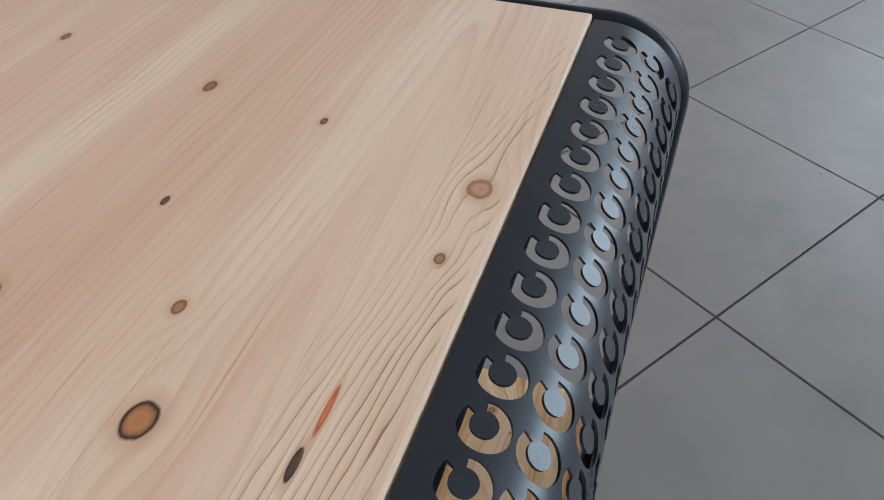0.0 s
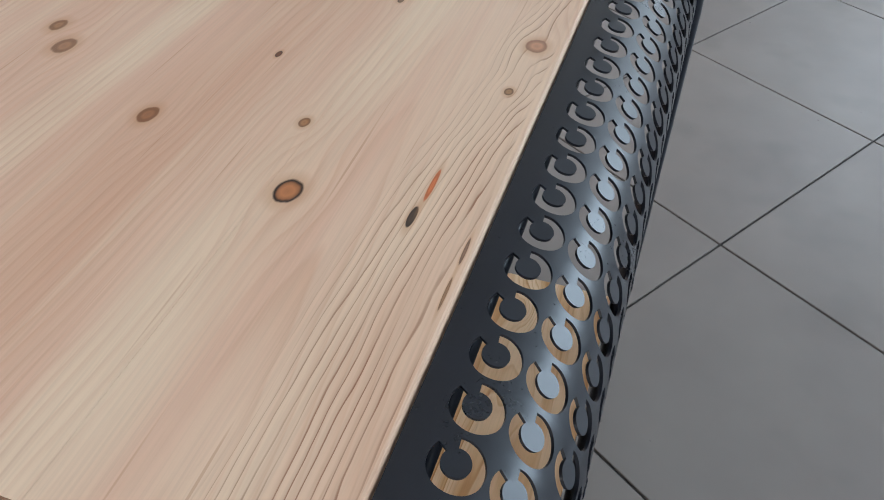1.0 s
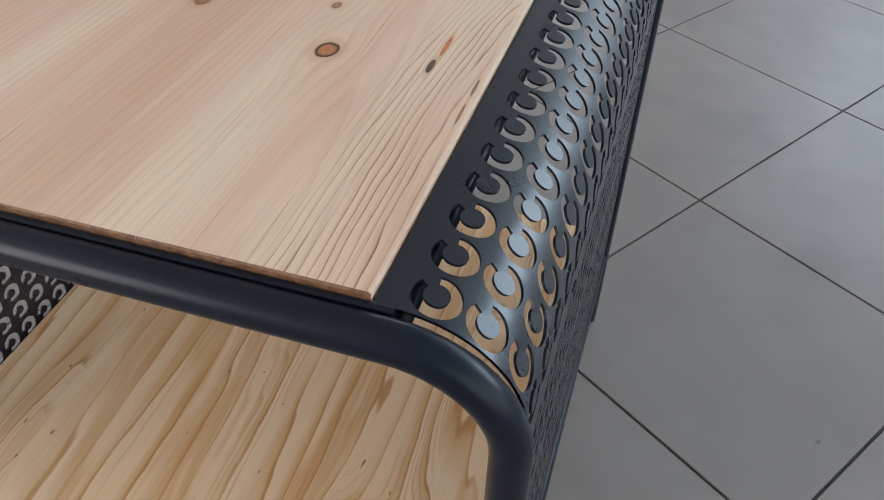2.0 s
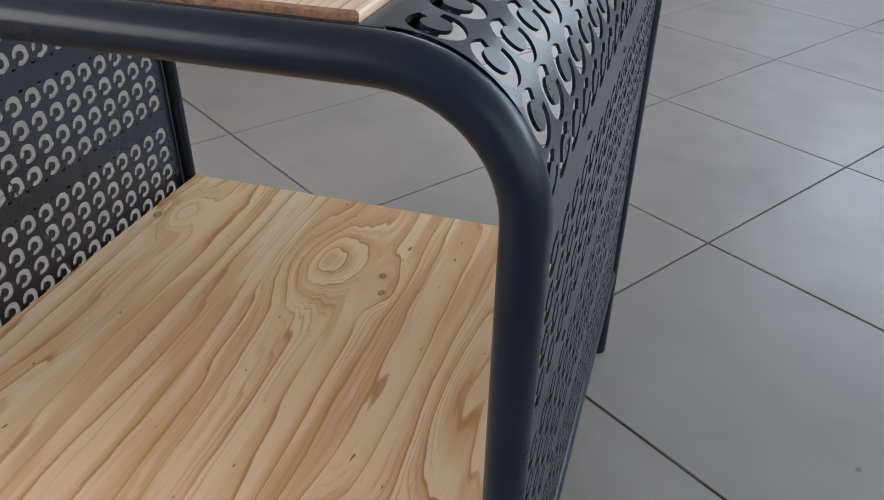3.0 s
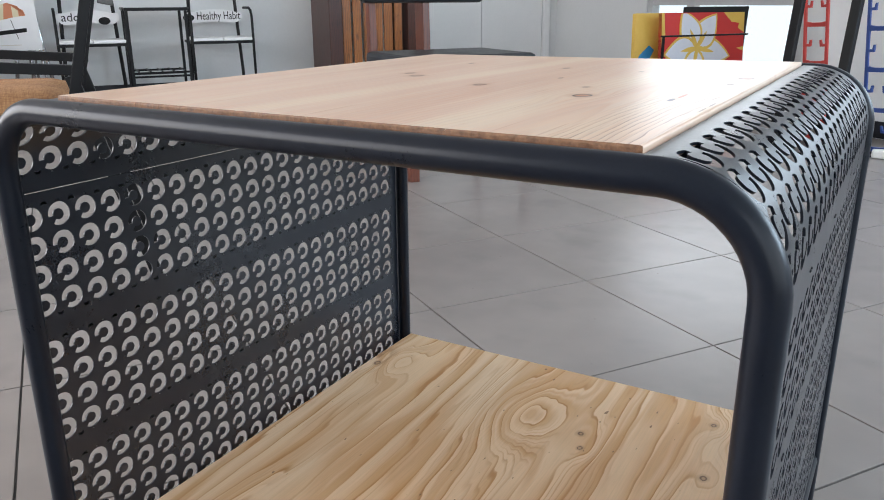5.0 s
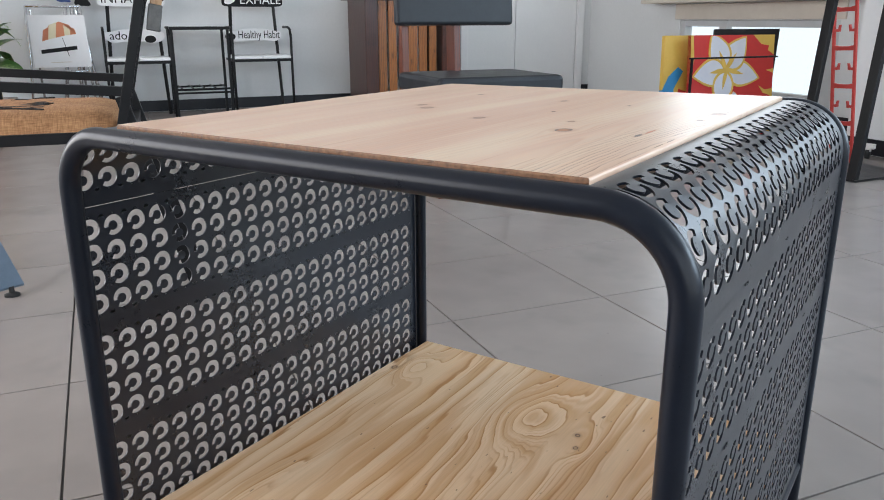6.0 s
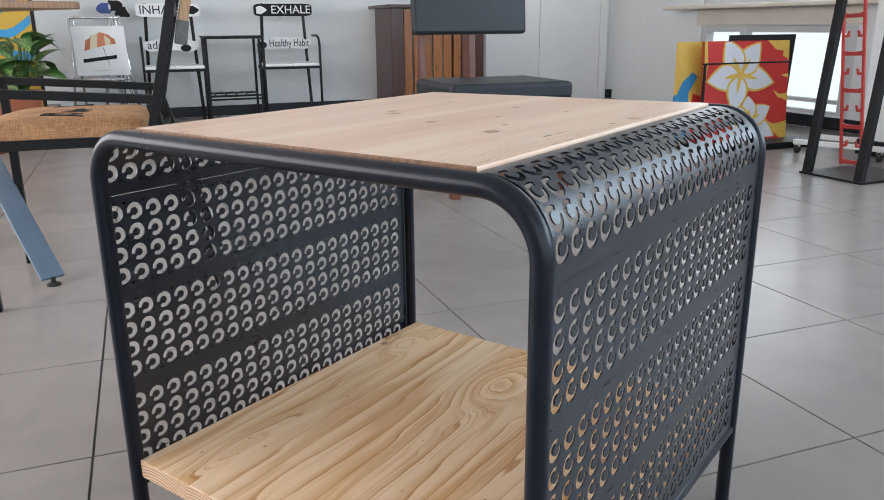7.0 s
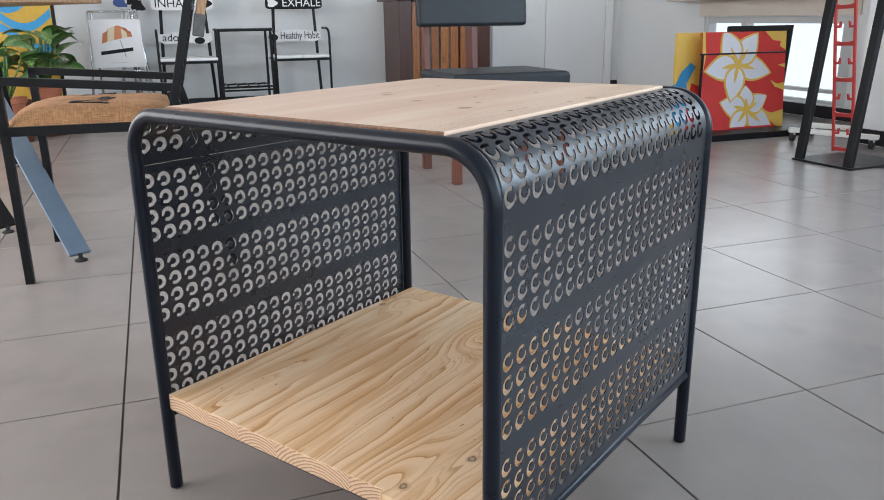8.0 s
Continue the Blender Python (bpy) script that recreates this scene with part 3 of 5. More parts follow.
def skirting(pieces):
    bm = bmesh.new()
    for a0, a1, b0, b1 in pieces:
        box(bm, ((a0 + a1) / 2, (b0 + b1) / 2, 0.052), (a1 - a0, b1 - b0, 0.096), 0.003)
    ob = part("baseboard", bm, SKIRT)
    ob.matrix_world = room_pose(0, 0)
    tagged(ob, "dark glazed skirting along the walls", "baseboard", "", "structure")


T = 0.012
skirting([(A0, A0 + T, B0, DOOR_B0 - 0.08), (A0, A0 + T, DOOR_B1 + 0.08, B1), (WIN_A0 + 0.3, PIL_A0, B1 - T, B1), (PIL_A0 - T, PIL_A1 + T, PIL_B - T, PIL_B),
          (PIL_A1, PIL_A1 + T, PIL_B, B1), (PIL_A0 - T, PIL_A0, PIL_B, B1 - T), (PIL_A1 + T, A1, B1 - T, B1)])

# outside, far beyond the glass: bright overcast haze
bm = bmesh.new()
box(bm, (0, 9.0, 2.0), (40, 0.1, 14.0))
ob = part("backdrop", bm, HAZE, smooth=None)
ob.matrix_world = room_pose(0, 0)
tagged(ob, "white overcast daylight beyond the window", "backdrop", "", "structure")


def window():
    ob = thing("window_1", room_pose(0, B1), "low aluminium window with clear panes under a cream ledge", "window", "", "structure")
    d = 0.05
    mids = (WIN_A0 + 0.55,)
    bm = bmesh.new()
    for z0, z1 in ((0.735, 0.79), (0.195, 0.225), (0.11, 0.135)):
        box(bm, ((WIN_A0 + WIN_A1) / 2, d, (z0 + z1) / 2), (WIN_A1 - WIN_A0, 0.06, z1 - z0), 0.003)
    for a, w_ in ((WIN_A0 + 0.03, 0.06), (mids[0], 0.09), (WIN_A1 - 0.06, 0.12)):
        box(bm, (a, d - 0.004, 0.45), (w_, 0.064, 0.68), 0.003)
    part("window_frame", bm, ALU, ob)
    for a0, a1, z0, z1 in ((WIN_A0 + 0.06, mids[0] - 0.045, 0.225, 0.735), (mids[0] + 0.045, WIN_A1 - 0.12, 0.225, 0.735), (WIN_A0 + 0.06, WIN_A1 - 0.12, 0.135, 0.195)):
        pane = part("pane", boxed(((a0 + a1) / 2, d + 0.02, (z0 + z1) / 2), (a1 - a0 + 0.01, 0.006, z1 - z0 + 0.01), 0), GLASS, ob)
        pane.visible_shadow = False
    part("apron", boxed(((WIN_A0 + WIN_A1) / 2, -0.012, 0.865), (WIN_A1 - WIN_A0 + 0.10, 0.02, 0.135), 0.004), CREAM, ob)
    part("window_sill", boxed(((WIN_A0 + WIN_A1) / 2 + 0.15, -0.10, 0.955), (WIN_A1 - WIN_A0 + 0.95, 0.24, 0.035), 0.01), CREAM, ob)
    bm = bmesh.new()
    a0, a1 = WIN_A0, WIN_A1 + 0.6
    for z in (0.99, 2.43):
        box(bm, ((a0 + a1) / 2, d, z), (a1 - a0, 0.06, 0.05), 0.003)
    for a in (a0 + 0.03, (a0 + a1) / 2, a1 - 0.03):
        box(bm, (a, d - 0.003, 1.71), (0.06, 0.066, 1.40), 0.003)
    part("upper_frame", bm, ALU, ob)


window()


def double_door():
    ob = thing("door_1", room_pose(A0, 0), "closed white panelled double door in a white frame", "door", "", "structure")
    mid = 2.27
    part("door_leaf", boxed((-0.03, (DOOR_B0 + mid) / 2, 1.045), (0.04, mid - DOOR_B0 - 0.006, 2.08), 0.003), WHITE_PAINT, ob)
    part("door_leaf", boxed((-0.03, (DOOR_B1 + mid) / 2, 1.045), (0.04, DOOR_B1 - mid - 0.006, 2.08), 0.003), WHITE_PAINT, ob)
    for b in (DOOR_B0 - 0.04, DOOR_B1 + 0.04):
        part("door_frame", boxed((0.012, b, 1.05), (0.03, 0.08, 2.1), 0.004), WHITE_PAINT, ob)


double_door()


# ---- the side table ----
W, D, FRONT, SKEW = 0.685, 0.688, 0.005, 0.008
TOP_Z, BEND, TUBE = 0.680, 0.065, 0.0115
SHEET_R, SHEET_OFF, SHEET_UP, SHEET_X = 0.070, 0.005, 0.0092, 0.6085
C_PITCH, SHEET_T = 0.0305, 0.0018


def rack(x, y, z):
    """The frame stands a little out of true: its back corner at large x is higher and further out."""
    u, v = min(1.0, max(0.0, x / W)), y / D
    up = min(1.0, max(0.0, (z - 0.45) / 0.2))
    return (x + SKEW * v * u, y, z + up * v * (0.0050 * u - 0.0015 * (1 - u)))


def arch(y):
    pts = [(0, y, 0), (0, y, 0.3), (0, y, TOP_Z - BEND)]
    pts += [(BEND - BEND * math.cos(f), y, TOP_Z - BEND + BEND * math.sin(f)) for f in (math.pi / 2 * i / 12 for i in range(1, 13))]
    pts += [(W - x, yy, z) for x, yy, z in pts[::-1]]
    return [rack(*p) for p in pts]


def sheet_point(s, y, lift, flip):
    """A place on the bent side sheet: s metres down from its upper edge, y along it, lift outwards."""
    start, flat = SHEET_X, W + SHEET_OFF - SHEET_R - SHEET_X
    arc = SHEET_R * math.pi / 2
    cx, cz = W + SHEET_OFF - SHEET_R, TOP_Z + SHEET_UP - SHEET_R
    if s < flat:
        x, z, nx, nz = start + s, TOP_Z + SHEET_UP, 0.0, 1.0
    elif s < flat + arc:
        f = (s - flat) / SHEET_R
        nx, nz = math.sin(f), math.cos(f)
        x, z = cx + SHEET_R * nx, cz + SHEET_R * nz
    else:
        x, z, nx, nz = W + SHEET_OFF, cz - (s - flat - arc), 1.0, 0.0
    x, z = x + lift * nx, z + lift * nz
    return rack(W - x if flip else x, y, z)


def sheet(s0, s1, first, flip, step, out, core):
    """One strip of the side sheet with four rows of C-shaped cut-outs; first: s of its first row."""
    turn = radians(32) + (math.pi if flip else 0)
    along = 0.0310 if flip else C_PITCH
    n, half = 40, along / 2
    shift = 0.0011  # the tongue sits a little off centre, towards its neck
    angle = [2 * math.pi * i / n for i in range(n)]
    keep = [abs((f + math.pi / n - turn + math.pi) % (2 * math.pi) - math.pi) < radians(21) for f in angle]
    bm = bmesh.new()
    grid = {}

    def vert(s, y, lift):
        key = (round(s, 5), round(y, 5), lift)
        if key not in grid:
            grid[key] = bm.verts.new(sheet_point(s, y, lift, flip))
        return grid[key]

    def face(pts):
        """Both skins of a piece given by (s, y) corners."""
        for lift in (0.0, -SHEET_T):
            v = [vert(s, y, lift) for s, y in pts]
            bm.faces.new(v if lift == 0.0 else v[::-1])

    def lip(p, q):
        bm.faces.new((vert(*p, 0.0), vert(*q, 0.0), vert(*q, -SHEET_T), vert(*p, -SHEET_T)))

    columns = 21
    y_first = 0.0235 if flip else 0.0325
    y_lo, y_hi = FRONT + TUBE + 0.0015, D - TUBE - 0.0015
    for row in range(4):
        for col in range(columns):
            cs, cy = first + row * step, y_first + col * along
            square, outer, inner = [], [], []
            for f in angle:
                k = half / max(abs(math.cos(f)), abs(math.sin(f)))
                square.append((cs - k * math.sin(f) * step / along, cy + k * math.cos(f)))
                outer.append((cs - out * math.sin(f), cy + out * math.cos(f)))
                inner.append((cs - core * math.sin(f) - shift * math.sin(turn), cy + core * math.cos(f) + shift * math.cos(turn)))
            for i in range(n):
                j = (i + 1) % n
                face((square[i], square[j], outer[j], outer[i]))
                if keep[i]:
                    face((outer[i], outer[j], inner[j], inner[i]))
                    if not keep[i - 1]:
                        lip(inner[i], outer[i])
                    if not keep[j]:
                        lip(outer[j], inner[j])
                else:
                    lip(outer[j], outer[i]), lip(inner[i], inner[j])
            face(inner)
    ys = [y_first - half + along * i / 8 for i in range(8 * columns + 1)]
    lo, hi = first - step / 2, first + 3.5 * step
    for a, b in ((s0, lo), (hi, s1)):
        steps = max(1, round((b - a) / 0.004))
        marks = [a + (b - a) * i / steps for i in range(steps + 1)]
        for p, q in zip(marks, marks[1:]):
            for y0, y1 in zip(ys, ys[1:]):
                face(((q, y0), (q, y1), (p, y1), (p, y0)))
    ss = [lo + step * i / 8 for i in range(33)]
    full = [s0 + (lo - s0) * i / 6 for i in range(6)] + ss + [hi + (s1 - hi) * i / 6 for i in range(1, 7)]
    for p, q in zip(full, full[1:]):
        if y_lo < ys[0]:
            face(((q, y_lo), (q, ys[0]), (p, ys[0]), (p, y_lo)))
        face(((q, ys[-1]), (q, y_hi), (p, y_hi), (p, ys[-1])))
    bmesh.ops.remove_doubles(bm, verts=bm.verts, dist=2e-5)
    bmesh.ops.recalc_face_normals(bm, faces=bm.faces)
    return bm


def board(x0, x1, y0, y1, z0, z1, ragged=0.0, round_off=0.0005, seed=0):
    """A board along y, eased along its edge at x1; the upper arris of its end at y0 may be splintered."""
    bm = bmesh.new()
    rng = random.Random(seed)
    cx, cy, cz = (x0 + x1) / 2, (y0 + y1) / 2, (z0 + z1) / 2
    steps = 130 if ragged > 0.001 else 1
    soft = [(0.0, 1.0), (0.3, 0.3), (1.0, 0.0)]
    near = min(round_off, 0.0001)
    cols = [(x0 + a * near, b * near) for a, b in soft] + [(x0 + (x1 - x0) * i / steps, 0.0) for i in range(1, steps)] + [(x1 - a * round_off, b * round_off) for a, b in soft[::-1]]
    rings = []
    for x, drop in cols:
        bite = ragged * rng.random() ** 3
        top = z1 - drop
        loop = [(y0, z0), (y0, top - 0.0012 - bite), (y0 + 0.0006 + bite, top), (y1 - 0.0006, top), (y1, top - 0.0006), (y1, z0)]
        rings.append([bm.verts.new(Vector(rack(x, y, z)) - Vector((cx, cy, cz))) for y, z in loop])
    for r, t in zip(rings, rings[1:]):
        for k in range(6):
            bm.faces.new((r[k], r[(k + 1) % 6], t[(k + 1) % 6], t[k]))
    bm.faces.new(rings[0]), bm.faces.new(rings[-1][::-1])
    bmesh.ops.recalc_face_normals(bm, faces=bm.faces)
    return bm, (cx, cy, cz)


def side_table():
    ob = thing("side_table", pose(0, 0, 0), "black bent-tube side table with perforated sides and pine boards", "table")
    part("bent_tube_frame", sweep(arch(FRONT), TUBE, 20), BLACK_STEEL, ob, "satin black bent steel tube", smooth=50)
    part("bent_tube_frame", sweep(arch(D), TUBE, 20), BLACK_STEEL, ob, "satin black bent steel tube", smooth=50)
    for x in (0.0, W):
        k = SKEW if x else 0.0
        part("bottom_rail", sweep([(x, TUBE * 0.7, 0.150), (x + k / 2, D / 2, 0.150), (x + k, D - TUBE * 0.7, 0.150)], 0.0095, 16), BLACK_STEEL, ob, smooth=50)
    for x in (0.066, W - 0.066):
        part("top_rail", sweep([(x, 0.012, 0.6738), (x, D / 2, 0.6738), (x, D - 0.008, 0.6738)], 0.0068, 16), BLACK_STEEL, ob, smooth=50)
    for y in (0.03, D - 0.03):
        part("shelf_bar", boxed((W / 2, y, 0.153), (W - 0.02, 0.03, 0.008), 0.001), BLACK_STEEL, ob)
    # side sheets: one bent strip and three flat ones on either side
    arc_end = (W + SHEET_OFF - SHEET_R - SHEET_X) + SHEET_R * math.pi / 2
    z_of = TOP_Z + SHEET_UP - SHEET_R
    rows = [(0.0, arc_end + z_of - 0.593, arc_end - SHEET_R * math.pi / 2 + 0.0162, 0.0295)]
    for k in range(3):
        rows.append((arc_end + z_of - 0.593 + 0.1445 * k + 0.0006, arc_end + z_of - 0.593 + 0.1445 * (k + 1), arc_end + z_of - 0.566 + 0.1445 * k, C_PITCH))
    for flip in (False, True):
        for s0, s1, first, step in rows:
            if flip and s0 == rows[1][0]:
                s0 += 0.0008
            out, core = (0.0124, 0.0058) if flip else (0.0135, 0.0070) if s0 == 0.0 else (0.0127, 0.0063)
            part("perforated_panel", sheet(s0, s1, first, flip, step, out, core), PANEL_STEEL, ob, "black steel sheet with C-shaped cut-outs", smooth=30)
    # small weld beads along the seams of the sheets
    rng = random.Random(4)
    bead = bmesh.new()
    for k, (dy, dz) in enumerate(((-0.003, 0.0004), (0.002, -0.0005), (0.005, 0.0002))):
        bmesh.ops.create_icosphere(bead, subdivisions=1, radius=1.0, matrix=Matrix.LocRotScale((0, dy, dz), None, (0.0007, 0.004 - 0.0008 * k, 0.0011)))
    bead = finish(bead, 50)
    bead.materials.append(BLACK_STEEL)
    for x in (W + 0.0055, -0.0055):
        for z in (0.593, 0.4485, 0.304):
            for y in (0.016, 0.16, 0.335, 0.50, D - 0.016):
                part("weld_bead", bead, None, ob).location = (x + (SKEW * y / D if x > 0 else 0.0), y + rng.uniform(-0.02, 0.02) * (0.1 < y < 0.6), z + rng.uniform(-0.001, 0.001))
    # boards of the top and of the shelf
    edges = (0.078, 0.180, 0.318, 0.478, W - 0.078)
    for k, (x0, x1) in enumerate(zip(edges, edges[1:])):
        bm, at = board(x0 + 0.00005, x1 - 0.00005, FRONT + TUBE + 0.0025, D - TUBE - 0.0015, 0.671, 0.6935, 0.0010, 0.0018 if x1 > 0.6 else 0.0001, k)
        b = part("top_board", bm, TOP_WOOD, ob, "varnished pale pine board with brown knots")
        b.location = at
        b.data.materials.append(END_WOOD)
        for face in b.data.polygons:
            face.material_index = 1 if face.normal.y < -0.3 or face.normal.y > 0.9 else 0
    for y in (FRONT + TUBE - 0.0005, D - TUBE - 0.0002):
        part("ledge", boxed((W / 2, y, 0.6830), (W - 0.130, 0.0044, 0.0130), 0.0008), BLACK_STEEL, ob)
    edges = (0.012, 0.121, 0.198, 0.285, 0.440, 0.560, W - 0.012)
    for x0, x1 in zip(edges, edges[1:]):
        bm, at = board(x0 + 0.00005, x1 - 0.00005, 0.004, D + 0.004, 0.1615, 0.190, 0.0008)
        b = part("shelf_board", bm, SHELF_WOOD, ob, "unvarnished pine board with bold orange grain")
        b.location = at
        b.data.materials.append(SHELF_END)
        for face in b.data.polygons:
            face.material_index = 1 if abs(face.normal.y) > 0.9 else 0
    part("filler_block", boxed((0.529, 0.002, 0.1845), (0.042, 0.016, 0.0130), 0.001), SHELF_WOOD, ob, "small pale pine patch at the shelf edge")
    return ob


side_table()


# ---- armchair with a burlap seat ----
def armchair():
    # local x: width from the near to the far side; local y: from front to back
    turn = math.degrees(math.atan2(0.32, -0.42))
    ob = thing("armchair", pose(-1.38, 0.43, 0, 0, 0, turn), "black square-tube armchair with a brown burlap seat cushion", "chair")
    wide = 0.53
    s = -1.0  # the back lies on the local -y side
    for x in (0.0, wide):
        part("leg", bar((x, 0, 0), (x, 0, 0.655), 0.026, 0.026), MATT_BLACK, ob)
        part("armrest", bar((x, -0.013 * s, 0.650), (x, 0.53 * s, 0.612), 0.026, 0.026), MATT_BLACK, ob)
        part("back_leg", bar((x, 0.50 * s, 0.60), (x, 0.66 * s, 0.0), 0.026, 0.030), MATT_BLACK, ob)
        part("back_post", bar((x, 0.495 * s, 0.52), (x, 0.62 * s, 1.05), 0.030, 0.026), MATT_BLACK, ob)
        part("seat_rail", bar((x, 0, 0.495), (x, 0.52 * s, 0.495), 0.026, 0.030), MATT_BLACK, ob)
    for y in (0.0, 0.52 * s):
        part("seat_rail", bar((0.013, y, 0.495), (wide - 0.013, y, 0.495), 0.026, 0.030), MATT_BLACK, ob)
    # puffed cushion
    bm = bmesh.new()
    n = 14
    rows = []
    for i in range(n + 1):
        row = []
        for j in range(n + 1):
            p, q = i / n * 2 - 1, j / n * 2 - 1
            h = 0.055 * (1 - abs(p) ** 5) ** 0.5 * (1 - abs(q) ** 5) ** 0.5 + 0.004 * noise.noise(Vector((p * 2, q * 2, 3)))
            row.append(bm.verts.new((wide / 2 + p * (wide / 2 + 0.004), 0.25 * s + q * 0.255, 0.512 + h)))
        rows.append(row)
    for r, t in zip(rows, rows[1:]):
        for a, b, c_, d in zip(r, r[1:], t[1:], t):
            bm.faces.new((a, b, c_, d))
    rim = [e for e in bm.edges if e.is_boundary]
    low = bmesh.ops.extrude_edge_only(bm, edges=rim)
    for v in low["geom"]:
        if isinstance(v, bmesh.types.BMVert):
            v.co.z = 0.505
    bmesh.ops.recalc_face_normals(bm, faces=bm.faces)
    cushion = part("seat_cushion", bm, BURLAP, ob, "puffed brown burlap cushion with black print", smooth=70)
    rng = random.Random(2)
    bm = bmesh.new()
    for k in range(26):
        x, y = 0.09 + 0.0135 * k + rng.uniform(-0.006, 0.006), (0.235 + rng.uniform(-0.045, 0.045)) * s
        turn = Matrix.Translation((x, y, 0.5655)) @ Matrix.Rotation(rng.uniform(-0.9, 0.9), 4, "Z")
        box(bm, (0, 0, 0), (rng.uniform(0.005, 0.014), rng.uniform(0.02, 0.075), 0.004), 0, turn)
    part("print", bm, INK, cushion)
    # a broad paint brush hangs behind the near post
    part("backrest", bar((0.0, 0.58 * s, 0.88), (wide, 0.58 * s, 0.88), 0.02, 0.05), MATT_BLACK, ob)
    brush = part("brush_handle", bar((0.015, 0.612 * s, 0.835), (0.015, 0.672 * s, 1.10), 0.036, 0.030, 0.004), PALE_WOOD, ob, "pale wooden brush handle")
    part("ferrule", bar((0.015, 0.600 * s, 0.770), (0.015, 0.613 * s, 0.838), 0.042, 0.036, 0.003), BRISTLE, brush, "grey metal ferrule")
    return ob


armchair()


# ---- pair of tall chairs joined by a small table ----
def signed_chair(a_mid, sign_text, sign_dark, low_text, label):
    ob = thing("tall_chair", room_pose(-5.6, a_mid), label, "chair", "painted chairs along the wall")
    h, back = 0.25, -0.36
    for y in (-h, h):
        part("front_leg", sweep([(0, y, 0), (0, y, 0.4), (0, y, 0.66), (-0.03, y, 0.715), (-0.10, y, 0.735), (-0.30, y, 0.735)], 0.011, 10), MATT_BLACK, ob, smooth=50)
        part("back_leg", bar((back, y * 0.92, 0), (back - 0.03, y * 0.74, 1.02), 0.022, 0.022), MATT_BLACK, ob)
        part("side_rail", bar((0, y, 0.465), (back, y, 0.465), 0.02, 0.02), MATT_BLACK, ob)
    part("front_rail", bar((0, -h, 0.462), (0, h, 0.462), 0.02, 0.022), MATT_BLACK, ob)
    for k in (-1, 1):
        part("seat_slab", boxed((-0.17, k * 0.122, 0.488), (0.36, 0.238, 0.026), 0.006), WHITE_PAINT, ob, "white painted seat board")
    m = Matrix.Translation((back + 0.012, 0, 0)) @ Matrix.Rotation(radians(90), 4, "Z") @ Matrix.Rotation(radians(90), 4, "X")
    board_m, text_m = (INK, PAPER) if sign_dark else (PAPER, INK)
    rx, rz = 0.265, 0.055
    pts = [(rx * math.copysign(abs(math.cos(f)) ** 0.25, math.cos(f)), 0.962 + rz * math.copysign(abs(math.sin(f)) ** 0.35, math.sin(f))) for f in (2 * math.pi * i / 40 for i in range(40))]
    head = part("sign_board", outline(pts, 0.014, m), board_m, ob, "black sign with white letters" if sign_dark else "white sign with black letters", smooth=30)
    lettering("letters", sign_text, 0.102, text_m, head, m @ Matrix.Translation((0.07 if sign_dark else -0.065, 0.962, 0.015)))
    blob = [((-0.205 if sign_dark else 0.205) + 0.045 * math.cos(f) * (1 + 0.25 * math.cos(3 * f)), 0.962 + 0.035 * math.sin(f)) for f in (2 * math.pi * i / 24 for i in range(24))]
    part("emblem", outline(blob, 0.0165, m), text_m, head)
    m2 = Matrix.Translation((back + 0.035, 0, 0)) @ Matrix.Rotation(radians(90), 4, "Z") @ Matrix.Rotation(radians(90), 4, "X")
    pts = [(0.235 * math.copysign(abs(math.cos(f)) ** 0.5, math.cos(f)) , 0.665 + (0.050 + 0.008 * math.sin(5 * f)) * math.copysign(abs(math.sin(f)) ** 0.6, math.sin(f))) for f in (2 * math.pi * i / 48 for i in range(48))]
    low = part("back_board", outline(pts, 0.014, m2), PAPER, ob, "white cut-out board with black hand lettering", smooth=30)
    lettering("letters", low_text, 0.066 if sign_dark else 0.095, INK, low, m2 @ Matrix.Translation((0.035 if sign_dark else -0.13, 0.668, 0.015)) @ Matrix.Diagonal((1.0, 1.45 if sign_dark else 1.0, 1.0, 1.0)))
    blob = [((-0.215 if sign_dark else 0.12) + 0.045 * math.cos(f), (0.655 if sign_dark else 0.640) + 0.030 * math.sin(f)) for f in (2 * math.pi * i / 24 for i in range(24))]
    part("spot", outline(blob, 0.0165, m2), INK, low)
    return ob


signed_chair(-1.52, "INHALE", False, "ado", "black tall chair with a white sign and white seat")
signed_chair(-0.52, "EXHALE", True, "Healthy Habit", "black tall chair with a black sign and white seat")


def slim_table():
    ob = thing("slim_table", room_pose(-5.6, -1.03), "narrow black metal table between two painted chairs", "table")
    h = 0.225
    part("tabletop", boxed((-0.17, 0, 0.730), (0.38, 2 * h + 0.03, 0.024), 0.004), MATT_BLACK, ob)
    for y in (-h, h):
        for x in (0.0, -0.34):
            part("leg", bar((x, y, 0), (x, y, 0.718), 0.022, 0.022), MATT_BLACK, ob)
    for x in (0.0, -0.34):
        for z in (0.235, 0.205):
            part("lower_rail", bar((x, -h, z), (x, h, z), 0.016, 0.016), MATT_BLACK, ob)
    for k in range(5):
        part("slat", boxed((-0.17, -h + 0.045 + 0.09 * k, 0.246), (0.34, 0.012, 0.008), 0.002), MATT_BLACK, ob)


slim_table()


